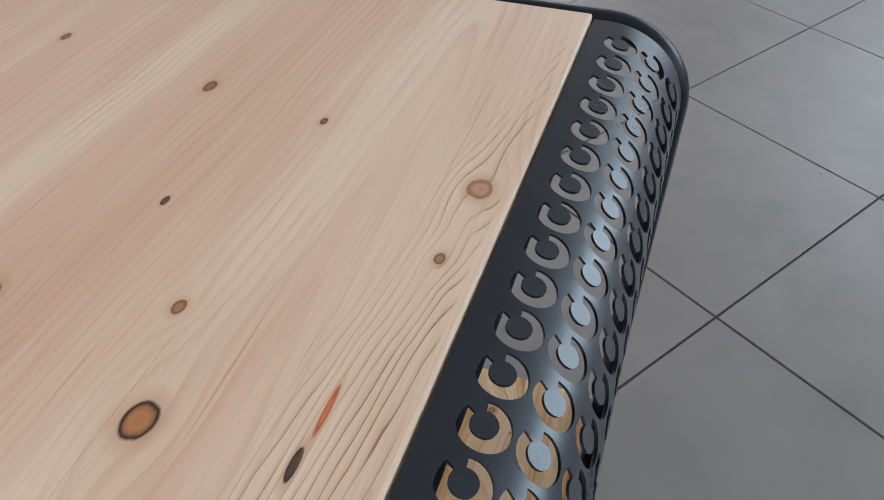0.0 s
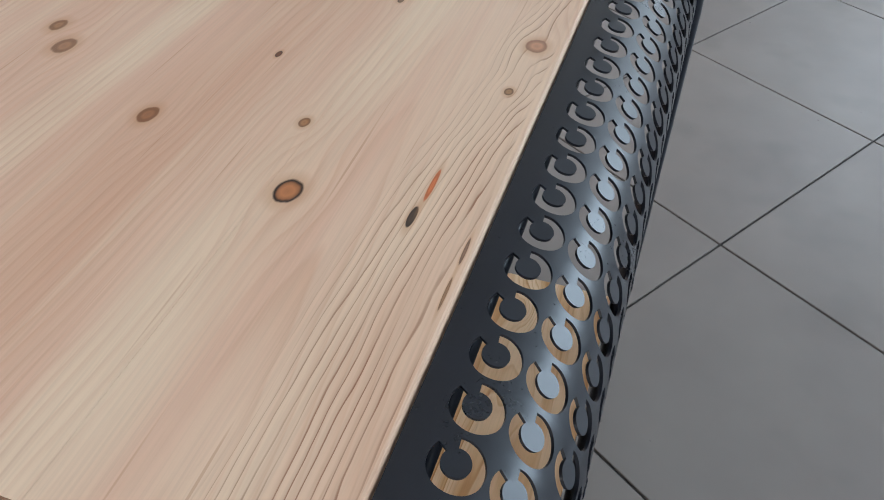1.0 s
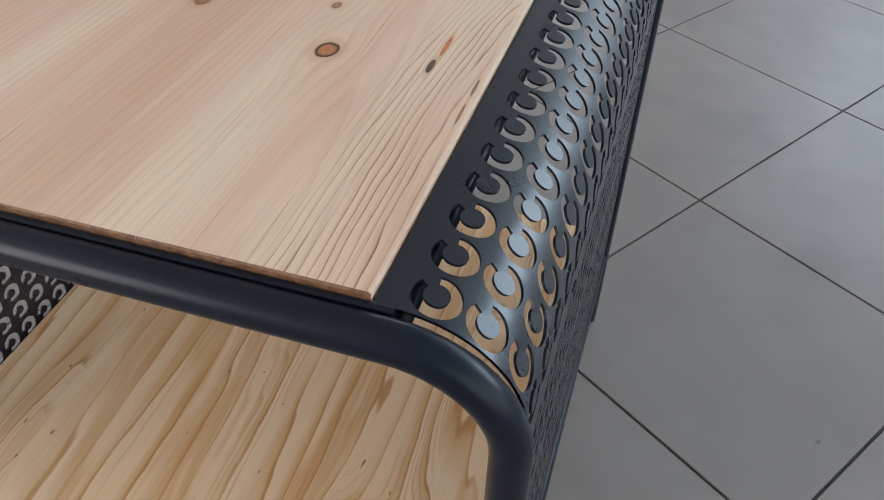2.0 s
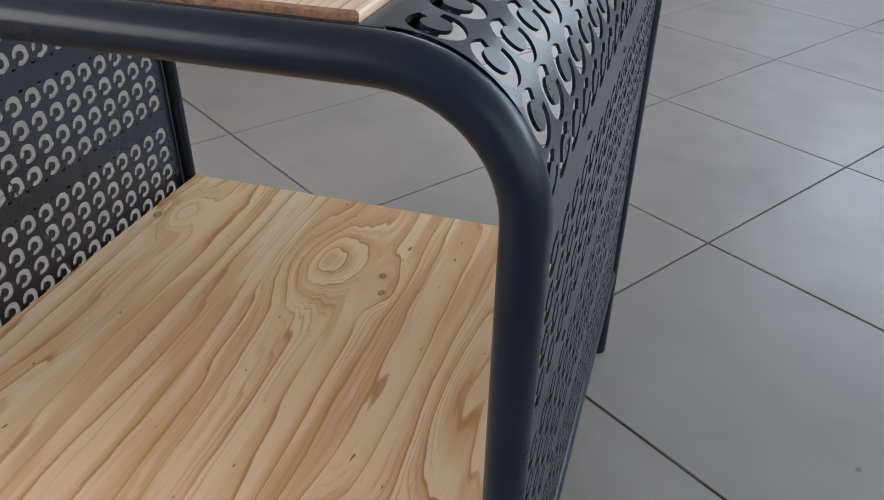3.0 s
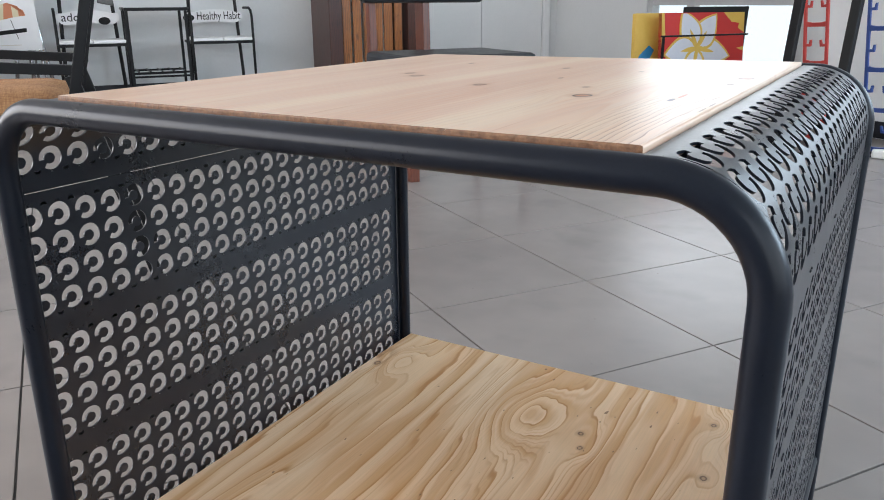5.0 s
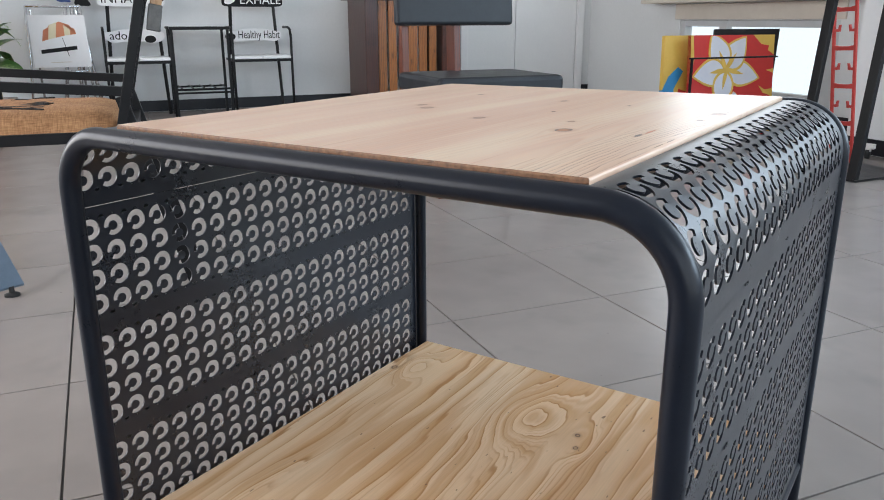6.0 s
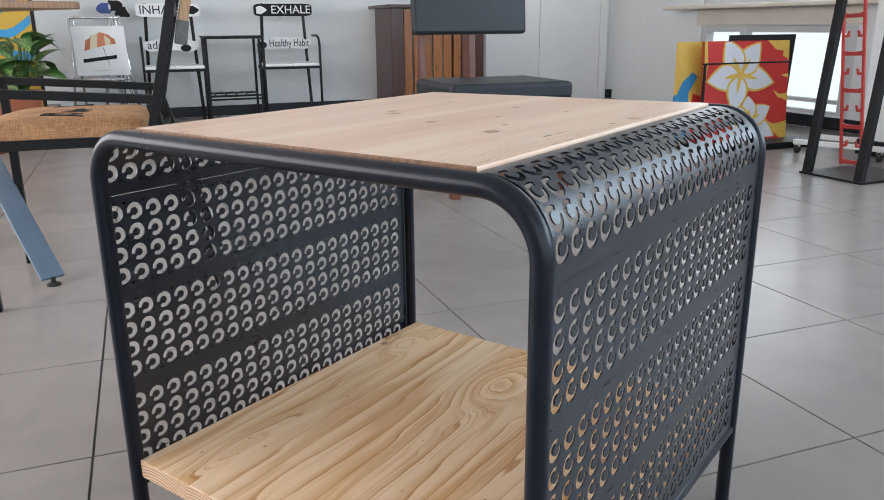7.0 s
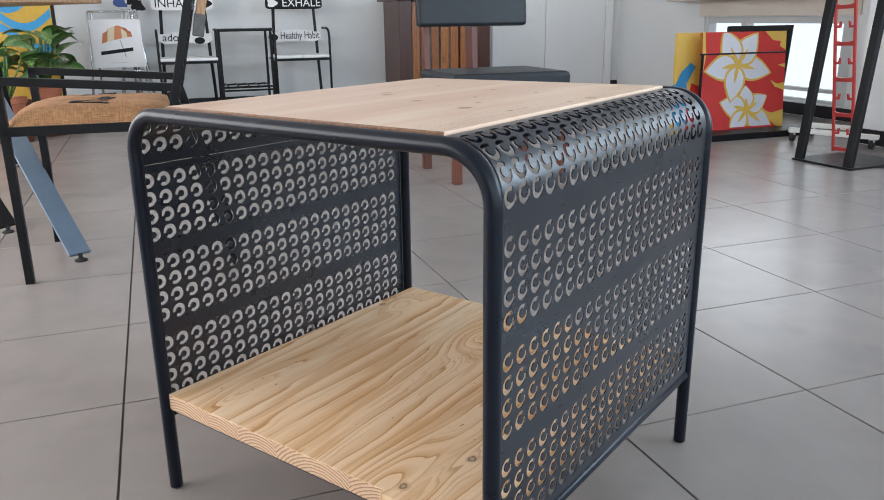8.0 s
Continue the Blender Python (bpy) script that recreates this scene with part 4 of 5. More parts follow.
# ---- bar counter and upholstered chair ----
def bar_counter():
    ob = thing("bar_counter", room_pose(-5.5, 0.838), "dark wooden bar counter with honey-coloured slats in front", "counter")
    h = 0.462
    part("countertop", boxed((-0.28, 0, 0.985), (0.66, 2 * h + 0.08, 0.03), 0.004), DARK_WOOD, ob)
    for y, wide in ((-h + 0.06, 0.12), (h - 0.09, 0.18)):
        part("side_panel", boxed((-0.26, y, 0.485), (0.52, wide, 0.97), 0.004), DARK_WOOD, ob)
    part("lower_rail", boxed((-0.05, -0.01, 0.06), (0.03, 2 * h - 0.3, 0.09), 0.003), DARK_WOOD, ob)
    part("upper_rail", boxed((-0.05, -0.01, 0.92), (0.03, 2 * h - 0.3, 0.09), 0.003), DARK_WOOD, ob)
    rng = random.Random(9)
    for k in range(6):
        y = -h + 0.165 + 0.098 * k
        s = part("slat", boxed((0, 0, 0), (0.018, 0.080 + rng.uniform(-0.008, 0.006), 0.94), 0.003), SLAT_WOOD, ob)
        s.location, s.rotation_euler = (-0.022, y, 0.49), (radians(rng.uniform(-0.4, 0.4)), 0, 0)


bar_counter()


def upholstered_chair():
    ob = thing("upholstered_chair", room_pose(-1.925, -0.13), "black leatherette chair on reddish hardwood legs", "chair")
    wide, deep = 0.60, 0.47
    for y in (-wide / 2, wide / 2):
        part("front_leg", boxed((0, y, 0.235), (0.045, 0.045, 0.47), 0.004), RED_WOOD, ob)
        part("back_leg", bar((-deep, y, 0), (-deep - 0.012, y, 0.46), 0.045, 0.04), RED_WOOD, ob)
        part("side_rail", boxed((-deep / 2, y, 0.42), (deep - 0.04, 0.028, 0.075), 0.003), RED_WOOD, ob)
    for x in (0.0, -deep):
        part("cross_rail", boxed((x, 0, 0.42), (0.028, wide - 0.04, 0.075), 0.003), RED_WOOD, ob)
    bm = boxed((-deep / 2, 0, 0.505), (deep + 0.06, wide + 0.05, 0.085), 0.022)
    for v in bm.verts:
        if v.co.z > 0.52:
            v.co.z += 0.010 * max(0, 1 - ((v.co.x + deep / 2) / 0.27) ** 2) * max(0, 1 - (v.co.y / 0.32) ** 2)
    part("seat_pad", bm, LEATHER, ob)
    for y, wide_post in ((-wide / 2 + 0.01, 0.045), (-0.02, 0.10)):
        part("back_post", bar((-deep - 0.012, y, 0.44), (-deep - 0.035, y, 0.90), 0.035, wide_post), RED_WOOD, ob)
    m = Matrix.Translation((-deep + 0.02, -0.035, 0.865)) @ Matrix.Rotation(radians(-4), 4, "Y")
    part("back_pad", boxed((0, 0, 0), (0.06, wide + 0.035, 0.19), 0.016, m), LEATHER, ob)


upholstered_chair()


# ---- leaning canvases by the window ----
def canvas_print():
    ob = thing("canvas_print", room_pose(-2.72, 2.02), "red canvas print with large white and yellow flowers", "painting")
    m = Matrix.Rotation(radians(-5), 4, "Y") @ Matrix.Rotation(radians(90), 4, "Z") @ Matrix.Rotation(radians(90), 4, "X")
    body = part("canvas", outline([(-0.36, 0.03), (0.345, 0.03), (0.345, 0.70), (-0.36, 0.70)], 0.03, m), P_RED, ob)

    def petal(cx, cy, ang, length, width, lift):
        side = [(t * length, width * math.sin(math.pi * t ** 0.8) ** 0.85 * (1.0 - 0.25 * t)) for t in (k / 12 for k in range(1, 12))]
        pts = [(0.0, 0.0)] + side + [(length, 0.0)] + [(x, -y) for x, y in side[::-1]]
        c, s = math.cos(ang), math.sin(ang)
        placed = [(min(0.340, max(-0.355, cx + x * c - y * s)), min(0.695, max(0.055, cy + x * s + y * c))) for x, y in pts]
        clean = [p for k, p in enumerate(placed) if (Vector(p) - Vector(placed[k - 1])).length > 1e-4]
        return outline(clean, lift, m)

    lift = 0.0312
    for cx, cy, petals in ((0.02, 0.17, ((-35, 0.30, 0.085), (28, 0.20, 0.07), (95, 0.17, 0.07), (165, 0.24, 0.08), (230, 0.22, 0.07))),
                           (-0.07, 0.48, ((-12, 0.30, 0.085), (52, 0.27, 0.09), (118, 0.27, 0.09), (188, 0.28, 0.09), (258, 0.26, 0.085)))):
        for ang, length, width in petals:
            lift += 0.0003
            part("petal", petal(cx, cy, radians(ang), length, width + 0.014, lift), P_YELLOW, body, smooth=None)
            lift += 0.0003
            part("petal", petal(cx + 0.018 * math.cos(radians(ang)), cy + 0.018 * math.sin(radians(ang)), radians(ang), length * 0.88, width - 0.004, lift), P_WHITE, body, smooth=None)
        for ang, length, width in petals:
            lift += 0.0003
            part("stamen", petal(cx, cy, radians(ang), length * 0.5, 0.016, lift), P_YELLOW, body, smooth=None)
    for pts in ([(0.16, 0.70), (0.345, 0.70), (0.345, 0.57), (0.29, 0.60), (0.30, 0.63), (0.23, 0.64)], [(0.13, 0.18), (0.24, 0.14), (0.345, 0.16), (0.345, 0.03), (0.28, 0.05), (0.22, 0.10)], [(0.22, 0.37), (0.28, 0.34), (0.345, 0.35), (0.345, 0.29), (0.30, 0.31), (0.26, 0.32)], [(0.28, 0.47), (0.345, 0.48), (0.345, 0.45)], [(-0.34, 0.70), (-0.36, 0.70), (-0.36, 0.40), (-0.33, 0.55)]):
        part("flame", outline(pts, 0.0312, m), P_YELLOW, body, smooth=None)
    # second canvas and a dark board behind
    other = thing("canvas_print", room_pose(-2.80, 1.95), "yellow and blue canvas print behind the red one", "painting")
    m2 = Matrix.Rotation(radians(-8), 4, "Y") @ Matrix.Rotation(radians(90), 4, "Z") @ Matrix.Rotation(radians(90), 4, "X")
    b2 = part("canvas", outline([(-0.46, 0.02), (0.10, 0.02), (0.10, 0.70), (-0.40, 0.70)], 0.03, m2), P_YELLOW, other)
    part("wave", outline([(-0.455, 0.05), (-0.33, 0.05), (-0.34, 0.36), (-0.26, 0.47), (-0.30, 0.50), (-0.38, 0.44), (-0.44, 0.34)], 0.032, m2), P_BLUE, b2, smooth=None)
    part("wave", outline([(-0.36, 0.03), (-0.10, 0.03), (-0.12, 0.30), (-0.30, 0.36), (-0.34, 0.20)], 0.0335, m2), P_RED, b2, smooth=None)
    dark = part("dark_board", outline([(-0.12, 0), (0.44, 0), (0.60, 0.74), (0.02, 0.74)], 0.02, Matrix.Rotation(radians(-9), 4, "Y") @ Matrix.Rotation(radians(90), 4, "Z") @ Matrix.Rotation(radians(90), 4, "X")), MATT_BLACK)
    dark.matrix_world = room_pose(-2.87, 2.03)
    tagged(dark, "plain dark board leaning behind the canvases", "board")
    rack = thing("display_rack", room_pose(-2.60, 2.02), "low black rack holding the flower canvas", "rack")
    part("base", boxed((-0.06, -0.03, 0.022), (0.30, 0.90, 0.044), 0.004), MATT_BLACK, rack)
    part("bar", bar((0, -0.485, 0.565), (0, 0.235, 0.565), 0.011, 0.011), MATT_BLACK, rack)
    part("post", bar((0, -0.465, 0.04), (0, -0.465, 0.57), 0.014, 0.014), MATT_BLACK, rack)
    part("stay", bar((0, 0.23, 0.565), (-0.06, 0.23, 0.565), 0.010, 0.010), MATT_BLACK, rack)


canvas_print()


# ---- leaning black stands with coloured lattice strips ----
def lattice(name, m, material, label):
    """A cut steel strip: two uprights, cross bands and small hooks."""
    ob = thing(name, m, label, "display strip", "coloured lattice strips")
    for y in (-0.068, 0.068):
        part("upright", boxed((0, y, 0.75), (0.012, 0.017, 1.5), 0.002), material, ob)
    flat = Matrix.Translation((-0.006, 0, 0)) @ Matrix.Rotation(radians(90), 4, "Z") @ Matrix.Rotation(radians(90), 4, "X")
    for k in range(8):
        z = 0.02 + 0.205 * k
        part("band", outline([(-0.06, z - 0.014), (0.06, z - 0.014), (0.06, z + 0.014), (0.030, z + 0.008), (-0.030, z + 0.008), (-0.06, z + 0.014)], 0.0115, flat), material, ob, smooth=None)
        for side in (-1, 1):
            part("hook", outline([(y * side, z + dz) for y, dz in ((0.062, 0.100), (0.040, 0.100), (0.034, 0.122), (0.026, 0.122), (0.030, 0.086), (0.062, 0.086))][::side], 0.0115, flat), material, ob, smooth=None)


def slanted_stand():
    ob = thing("slanted_stand", pose(0, 0, 0), "black stand of two slanted posts on a floor plate", "stand")
    p0, p1 = Vector((0.155, 4.115, 0)), Vector((0.438, 3.948, 0))
    lean = Vector((0.06, 0.20, 1.35))
    for p in (p0, p1):
        part("post", bar(p, p + lean, 0.03, 0.052, 0.003, up=(0.86, -0.5, 0)), MATT_BLACK, ob)
    mid = (p0 + p1) / 2
    along = (p1 - p0).normalized()
    m = Matrix.Translation(mid + Vector((0.5, 0.86, 0)) * 0.22 + Vector((0, 0, 0.006))) @ Matrix.Rotation(math.atan2(along.y, along.x), 4, "Z")
    part("floor_plate", box(bmesh.new(), (0, 0, 0), (0.40, 0.48, 0.012), 0.002, m), MATT_BLACK, ob)
    part("tie", bar(p0 + lean, p1 + lean, 0.03, 0.03), MATT_BLACK, ob)


slanted_stand()
TILT = Matrix.Rotation(radians(-6.5), 4, Vector((-0.59, 0.80, 0.0)))
lattice("lattice_strip", pose(0.325, 4.43, 0.018) @ TILT @ pose(0, 0, 0, 0, 0, 58), RED_PAINT, "red painted steel lattice strip with small hooks")
lattice("lattice_strip", pose(0.645, 4.22, 0.008) @ TILT @ pose(0, 0, 0, 0, 0, 58), BLUE_PAINT, "blue painted steel lattice strip with small hooks")


def wheeled_base():
    ob = thing("wheeled_base", pose(0.02, 4.72, 0, 0, 0, -10), "low white rolling base with castors behind the stand", "trolley")
    part("beam", boxed((0.16, 0.10, 0.075), (0.55, 0.04, 0.03), 0.004), WHITE_PLASTIC, ob)
    part("beam", boxed((0.16, 0.42, 0.075), (0.55, 0.04, 0.03), 0.004), WHITE_PLASTIC, ob)
    for x, y in ((-0.09, 0.10), (0.40, 0.10), (-0.09, 0.42)):
        part("castor", sweep([(x - 0.012, y, 0.03), (x, y, 0.03), (x + 0.012, y, 0.03)], 0.03, 14), RUBBER, ob, smooth=50)
        part("fork", boxed((x, y, 0.058), (0.03, 0.03, 0.03), 0.003), WHITE_PLASTIC, ob)


wheeled_base()


def socket(a, z):
    ob = thing("wall_socket", room_pose(a, PIL_B), "white plastic wall socket", "socket")
    plate = part("plate", boxed((0, -0.005, z), (0.085, 0.010, 0.085), 0.003), WHITE_PLASTIC, ob)
    bm = sweep([(0, -0.011, z), (0, -0.012, z), (0, -0.0135, z)], 0.020, 18, 0.001)
    part("recess", bm, CREAM, plate)


socket(-1.47, 0.43)


def cable(points, label, extra=None):
    ob = thing("power_cable", pose(0, 0, 0), label, "cable")
    pts = [Vector(p) for p in points]
    fine = []
    for i in range(len(pts) - 1):
        p = [pts[max(0, min(len(pts) - 1, i + k))] for k in (-1, 0, 1, 2)]
        for j in range(6):
            t = j / 6
            fine.append(0.5 * (2 * p[1] + (p[2] - p[0]) * t + (2 * p[0] - 5 * p[1] + 4 * p[2] - p[3]) * t * t + (3 * p[1] - p[0] - 3 * p[2] + p[3]) * t ** 3))
    fine.append(pts[-1])
    part("cord", sweep(fine, 0.005, 8, 0.001), RUBBER, ob, smooth=60)
    if extra:
        part("plug", boxed(extra, (0.11, 0.055, 0.045), 0.012, None), WHITE_PLASTIC, ob, "white plastic plug")


cable([(0.40, 4.16, 0.006), (0.55, 4.08, 0.006), (0.70, 4.10, 0.012), (0.80, 4.22, 0.006), (0.76, 4.36, 0.006), (0.66, 4.34, 0.006), (0.80, 4.40, 0.006), (0.98, 4.30, 0.006)], "black cable with a white plug lying on the tiles", (0.69, 4.09, 0.023))
cable([(0.72, 4.54, 0.006), (0.80, 4.54, 0.10), (0.88, 4.50, 0.115), (0.98, 4.42, 0.085), (1.02, 4.37, 0.006)], "black cable looped over the skirting")


def castor_chair():
    ob = thing("swivel_base", pose(1.62, 3.82, 0, 0, 0, 12), "pale five-armed swivel base on black castors", "chair")
    part("column", sweep([(0.18, 0, 0.09), (0.18, 0, 0.2), (0.18, 0, 0.40)], 0.025, 14), CHROME, ob, smooth=50)
    for k in range(5):
        f = radians(180 + 72 * k)
        x, y = 0.18 + 0.30 * math.cos(f), 0.30 * math.sin(f)
        part("arm", bar((0.18, 0, 0.10), (x, y, 0.085), 0.04, 0.03), WHITE_PLASTIC, ob)
        part("castor", sweep([(x - 0.018, y, 0.03), (x, y, 0.03), (x + 0.018, y, 0.03)], 0.03, 14), RUBBER, ob, smooth=50)
        part("fork", boxed((x, y, 0.062), (0.035, 0.035, 0.025), 0.004), RUBBER, ob)
    part("seat", boxed((0.18, 0, 0.44), (0.45, 0.45, 0.07), 0.02), CREAM, ob)


castor_chair()


# ---- easel with a poster, plants and a painting in the far corner ----
def easel():
    ob = thing("display_easel", room_pose(-5.7, -2.11), "chrome tube easel holding a white poster", "easel")
    for y in (-0.205, 0.205):
        part("leg", sweep([(0.0, y * 1.18, 0), (-0.03, y, 0.5), (-0.06, y * 0.95, 0.90)], 0.010, 12), CHROME, ob, smooth=50)
        part("back_leg", sweep([(-0.42, y * 0.8, 0), (-0.24, y * 0.8, 0.45), (-0.07, y * 0.8, 0.88)], 0.010, 12), CHROME, ob, smooth=50)
    for z, x in ((0.90, -0.06), (0.40, -0.02)):
        part("cross_bar", sweep([(x, -0.20, z), (x, 0, z), (x, 0.20, z)], 0.010, 12), CHROME, ob, smooth=50)
    poster = thing("poster", room_pose(-5.695, -2.10, 0.435), "white poster with an orange and cream beach umbrella", "poster")
    m = Matrix.Rotation(radians(-5), 4, "Y") @ Matrix.Rotation(radians(90), 4, "Z") @ Matrix.Rotation(radians(90), 4, "X")
    part("sheet", outline([(-0.19, 0.0), (0.22, 0.0), (0.205, 0.40), (-0.20, 0.40)], 0.008, m), PAPER, poster)
    top, n = (0.02, 0.350), 5
    ribs = [(-0.115, 0.200), (-0.070, 0.215), (-0.015, 0.228), (0.050, 0.243), (0.092, 0.250), (0.135, 0.255)]
    bulge = [(-0.10, 0.285), (-0.055, 0.325), (0.0, 0.340), (0.048, 0.340), (0.090, 0.325), (0.125, 0.295)]
    for k in range(n):
        pts = [top, bulge[k], ribs[k], ribs[k + 1], bulge[k + 1]]
        part("umbrella_panel", outline(pts, 0.0092 + 0.0002 * k, m), P_ORANGE if k % 2 == 0 else P_CREAM, poster, smooth=None)
    part("umbrella_pole", outline([(0.030, 0.225), (0.034, 0.225), (0.068, 0.085), (0.064, 0.085)], 0.0095, m), INK, poster, smooth=None)
    part("print_bar", outline([(-0.13, 0.105), (0.13, 0.135), (0.13, 0.165), (-0.13, 0.135)], 0.0100, m), INK, poster, smooth=None)
    part("print_bar", outline([(-0.07, 0.035), (0.08, 0.038), (0.08, 0.043), (-0.07, 0.040)], 0.0095, m), CREAM, poster, smooth=None)
    # chrome stand with dark cut-outs behind it
    ob2 = thing("chrome_stand", room_pose(-6.0, -1.98), "chrome stand topped with blue and black figures", "stand")
    for y in (-0.09, 0.0, 0.10):
        part("leg", sweep([(0.0, y * 1.6, 0), (0, y, 0.45), (0, y * 0.5, 0.92)], 0.016, 12), CHROME, ob2, smooth=50)
    for y, z, mat in ((-0.05, 0.98, BLUE_PAINT), (0.03, 1.0, INK), (0.09, 0.95, INK)):
        pts = [(y + 0.05 * math.cos(f) * (1 + 0.4 * math.sin(3 * f + y * 40)), z + 0.06 * math.sin(f) * (1 + 0.3 * math.cos(2 * f))) for f in (2 * math.pi * i / 22 for i in range(22))]
        part("figure", outline(pts, 0.012, Matrix.Rotation(radians(90), 4, "Z") @ Matrix.Rotation(radians(90), 4, "X")), mat, ob2)


easel()


def leaf_mesh(length, width, droop, curl):
    bm = bmesh.new()
    n, rows = 9, []
    for i in range(n + 1):
        t = i / n
        w_ = width * math.sin(math.pi * min(1, t * 0.93 + 0.05)) ** 0.8 * (1.12 - 0.45 * t)
        y, z = length * math.sin(droop * t) / max(droop, 0.01), -length * (1 - math.cos(droop * t)) / max(droop, 0.01)
        rows.append([bm.verts.new((k * w_ / 2, y, z + curl * abs(k) * w_ * 0.5 + 0.004 * math.sin(9 * t + k))) for k in (-1, -0.5, 0, 0.5, 1)])
    for r, s in zip(rows, rows[1:]):
        for a, b, c_, d in zip(r, r[1:], s[1:], s):
            bm.faces.new((a, b, c_, d))
    return finish(bm, 60)


LEAVES = [leaf_mesh(0.25, 0.15, 1.1, 0.30), leaf_mesh(0.29, 0.16, 1.5, 0.25), leaf_mesh(0.21, 0.14, 0.7, 0.35)]
for me in LEAVES:
    me.materials.append(LEAF)


def pot_plant(m, stand_h, seed, count, label):
    ob = thing("pot_plant", m, label, "plant", "plants by the painting")
    part("stand", lathe([(0.13, 0.0), (0.135, 0.01), (0.12, stand_h - 0.02), (0.14, stand_h)], 20), RED_WOOD, ob, smooth=50)
    part("pot", lathe([(0.085, stand_h), (0.092, stand_h + 0.01), (0.115, stand_h + 0.15), (0.128, stand_h + 0.155), (0.128, stand_h + 0.19), (0.112, stand_h + 0.19), (0.108, stand_h + 0.17), (0.01, stand_h + 0.168)], 24), TERRACOTTA, ob, smooth=30)
    part("soil", lathe([(0.107, stand_h + 0.165), (0.08, stand_h + 0.176), (0.01, stand_h + 0.18)], 16), SOIL, ob, smooth=50)
    rng = random.Random(seed)
    base = stand_h + 0.175
    for k in range(count):
        f, t = 2.4 * k + rng.uniform(-0.3, 0.3), k / count
        high = 0.10 + 0.28 * t + rng.uniform(-0.03, 0.03)
        out = 0.03 + 0.13 * (1 - t) + rng.uniform(0, 0.03)
        tip = Vector((out * math.cos(f), out * math.sin(f), base + high))
        root = Vector((0.02 * math.cos(f), 0.02 * math.sin(f), base))
        part("stem", sweep([root, root.lerp(tip, 0.5) + Vector((0, 0, 0.03)), tip], 0.006, 7, 0.001), LEAF, ob, smooth=60)
        lf = part("leaf", LEAVES[k % 3], None, ob)
        lf.location = tip
        lf.rotation_euler = (radians(rng.uniform(10, 55)), rng.uniform(-0.3, 0.3), f - math.pi / 2)
        lf.scale = (1, 1, 1)


pot_plant(room_pose(-4.85, -2.60), 0.20, 5, 22, "dieffenbachia with pale-marked leaves in a terracotta pot")
pot_plant(room_pose(-4.55, -2.82), 0.12, 8, 12, "leafy green plant in a low terracotta pot")


def abstract_painting():
    ob = thing("painting", room_pose(-5.25, -2.72, 0.24), "yellow and blue painted panel behind the plants", "painting")
    m = Matrix.Rotation(radians(90), 4, "Z") @ Matrix.Rotation(radians(90), 4, "X")
    body = part("panel", outline([(-0.40, 0), (0.22, 0), (0.22, 0.95), (-0.40, 0.95)], 0.03, m), P_GOLD, ob)
    for k, z in enumerate((0.50, 0.66, 0.80)):
        up = [(-0.39 + 0.058 * i, z + 0.09 * math.sin(i * 0.55 + k)) for i in range(11)]
        down = [(x, y - 0.065) for x, y in up[::-1]]
        part("stripe", outline(up + down, 0.0315, m), P_BLUE, body, smooth=None)
    part("edge_strip", outline([(0.195, 0), (0.22, 0), (0.22, 0.95), (0.195, 0.95)], 0.0325, m), INK, body, smooth=None)
    part("foot", boxed((-0.05, 0, -0.12), (0.25, 0.6, 0.24), 0.004), DARK_WOOD, ob)


abstract_painting()


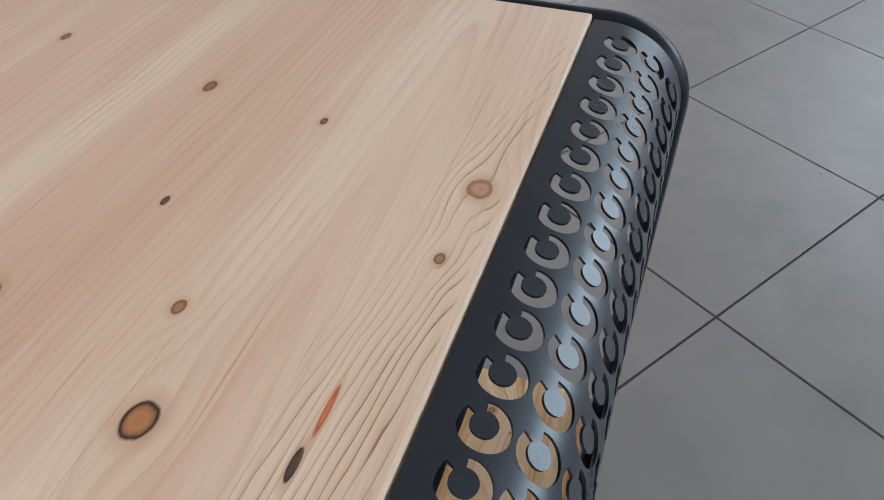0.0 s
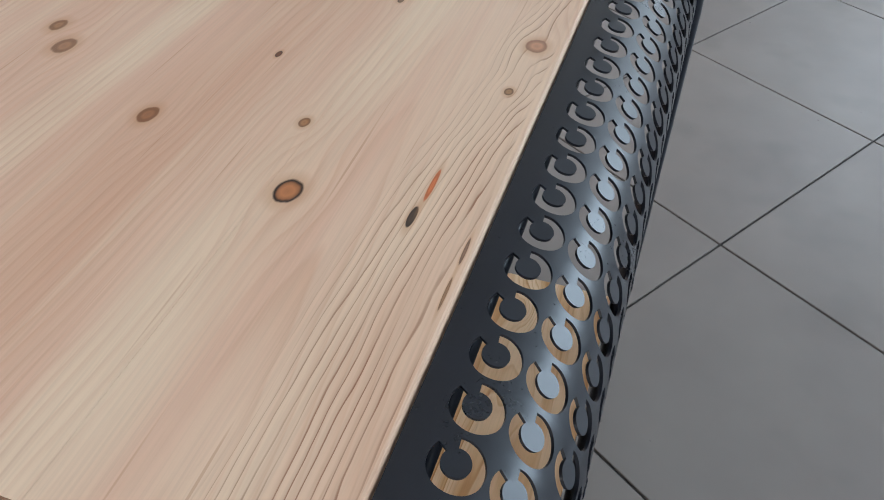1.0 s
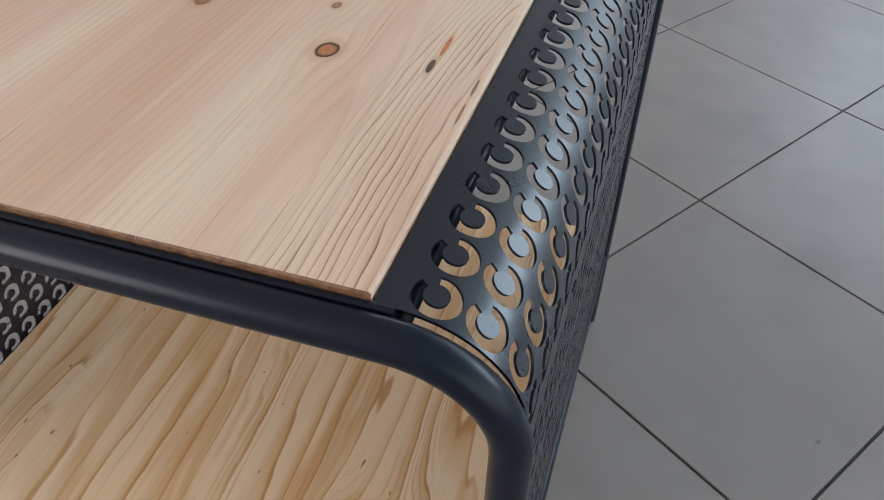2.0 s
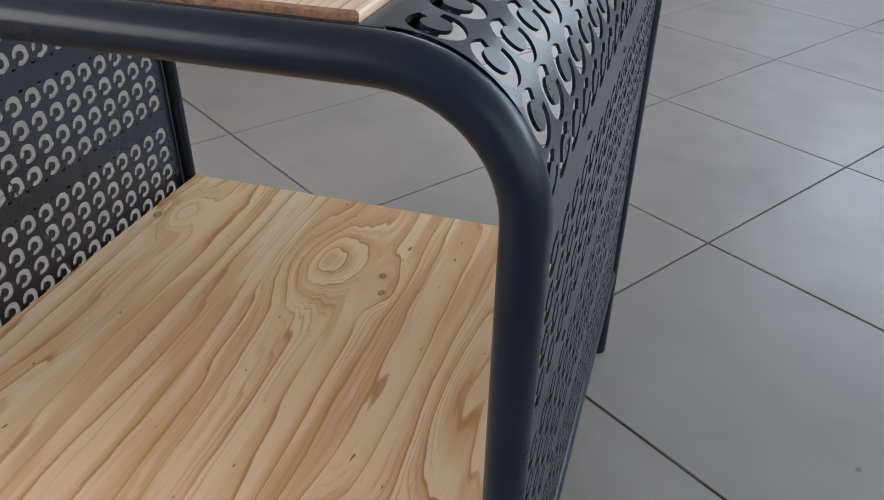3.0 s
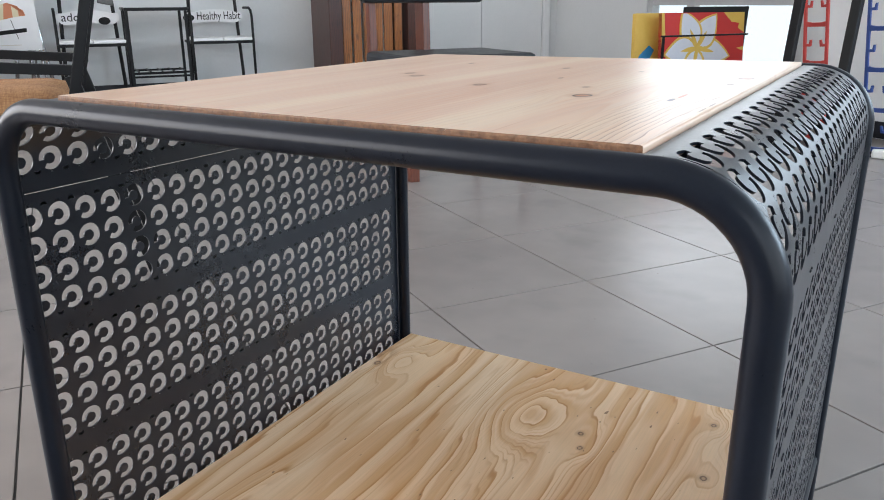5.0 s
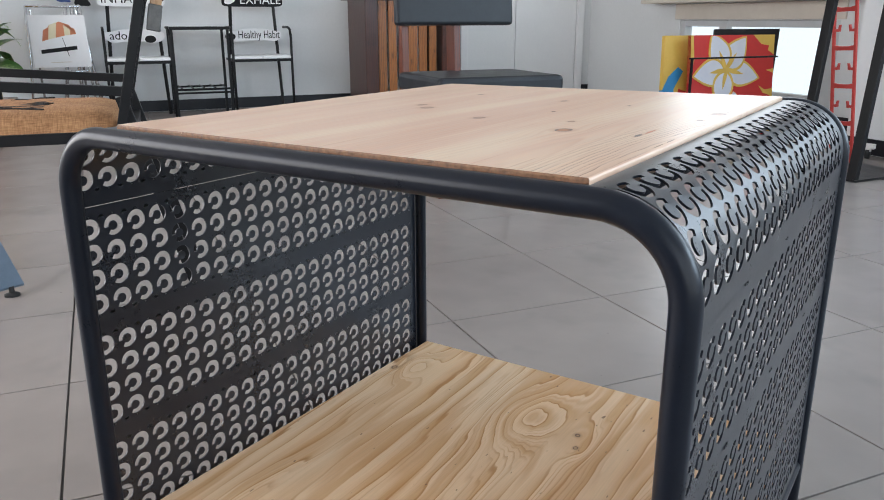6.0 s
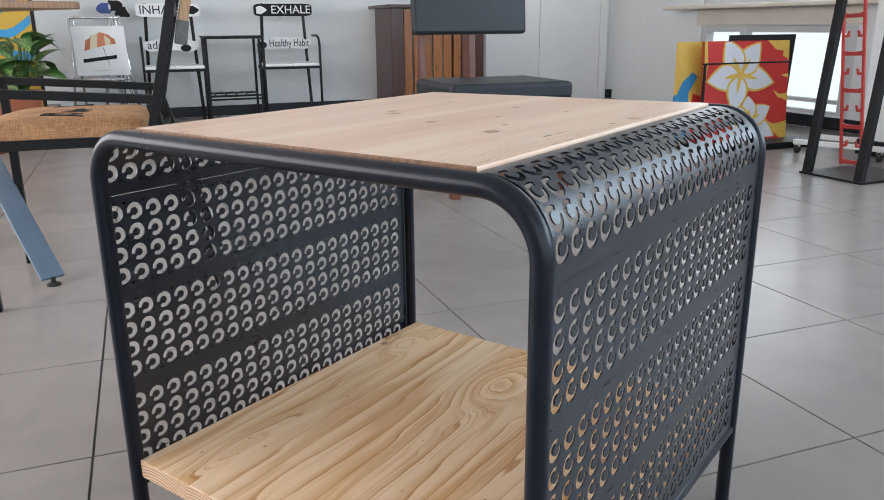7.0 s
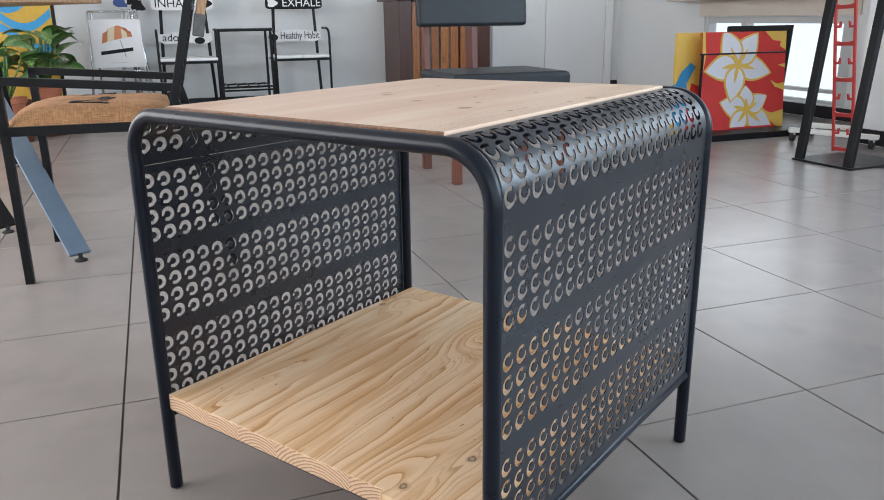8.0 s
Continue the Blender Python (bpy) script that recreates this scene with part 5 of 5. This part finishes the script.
# ---- tall table on splayed legs beside the armchair ----
def tall_table():
    ob = thing("tall_table", pose(-2.62, 0.92, 0, 0, 0, 0), "tall table with a wooden top on splayed steel legs", "table")
    part("tabletop", boxed((-0.30, 0.15, 0.915), (1.05, 0.70, 0.032), 0.004), TABLE_WOOD, ob)
    for foot, head, mat in (((1.14, -0.26, 0.025), (0.05, -0.12, 0.90), BLUE_STEEL), ((0.52, -0.22, 0.025), (-0.55, -0.20, 0.90), MATT_BLACK), ((-0.85, -0.10, 0.025), (-0.55, 0.1, 0.90), BLUE_STEEL), ((-0.95, 0.55, 0.025), (-0.6, 0.3, 0.90), MATT_BLACK)):
        leg = part("leg", bar(foot, head, 0.012, 0.075, 0.002, up=(0.2, 1, 0)), mat, ob, "grey-blue flat steel leg" if mat is BLUE_STEEL else "")
        part("levelling_foot", lathe([(0.022, 0.0), (0.022, 0.006), (0.008, 0.012), (0.008, 0.03)], 14), RUBBER, leg, smooth=50).location = (foot[0], foot[1], 0.0)


tall_table()


# ---- tiled floor ----
TILE_W, JOINT = 0.4997, 0.0045
LAID = {-4: -3.95, -3: -2.985, -2: -2.025, -1: -1.035, 0: 0.01, 1: 1.075, 2: 2.125}  # cross joints, in tile widths


def joint(j):
    return TILE_W * (LAID[j] if j in LAID else LAID[-4] + 0.98 * (j + 4) if j < -4 else LAID[2] + 1.04 * (j - 2))


floor = part("floor", boxed(((A0 + A1) / 2, (B0 + B1) / 2, -0.0545), (A1 - A0 + 0.3, B1 - B0 + 0.3, 0.10), 0), GROUT, smooth=None)
floor.matrix_world = room_pose(0, 0)
tagged(floor, "large glossy light grey floor tiles with dark joints", "floor", "", "structure")


def tile_mesh(w_, d):
    bm = bmesh.new()
    box(bm, (0, 0, -0.004), (w_, d, 0.008), 0.0012)
    return bm


i0, i1, j0, j1 = math.floor(A0 / TILE_W), math.ceil(A1 / TILE_W), math.floor(B0 / TILE_W) - 1, math.ceil(B1 / TILE_W)
rest = bmesh.new()
for j in range(j0, j1):
    lo_b, hi_b = max(joint(j), B0 - 0.1), min(joint(j + 1), B1 + 0.1)
    if hi_b - lo_b < 0.02:
        continue
    tile_me = finish(tile_mesh(TILE_W - JOINT, hi_b - lo_b - JOINT))
    tile_me.materials.append(TILE)
    for i in range(i0, i1):
        if -12 <= i < 4 and -8 <= j < 7:
            t = part("tile", tile_me, None, floor)
            t.location = ((i + 0.5) * TILE_W, (lo_b + hi_b) / 2, 0)
        else:
            lo_a, hi_a = max(i * TILE_W, A0 - 0.1), min((i + 1) * TILE_W, A1 + 0.1)
            box(rest, ((lo_a + hi_a) / 2, (lo_b + hi_b) / 2, -0.004), (hi_a - lo_a - JOINT, hi_b - lo_b - JOINT, 0.008))
tagged(part("far_tiles", rest, TILE, floor, smooth=None), kind="stuff")
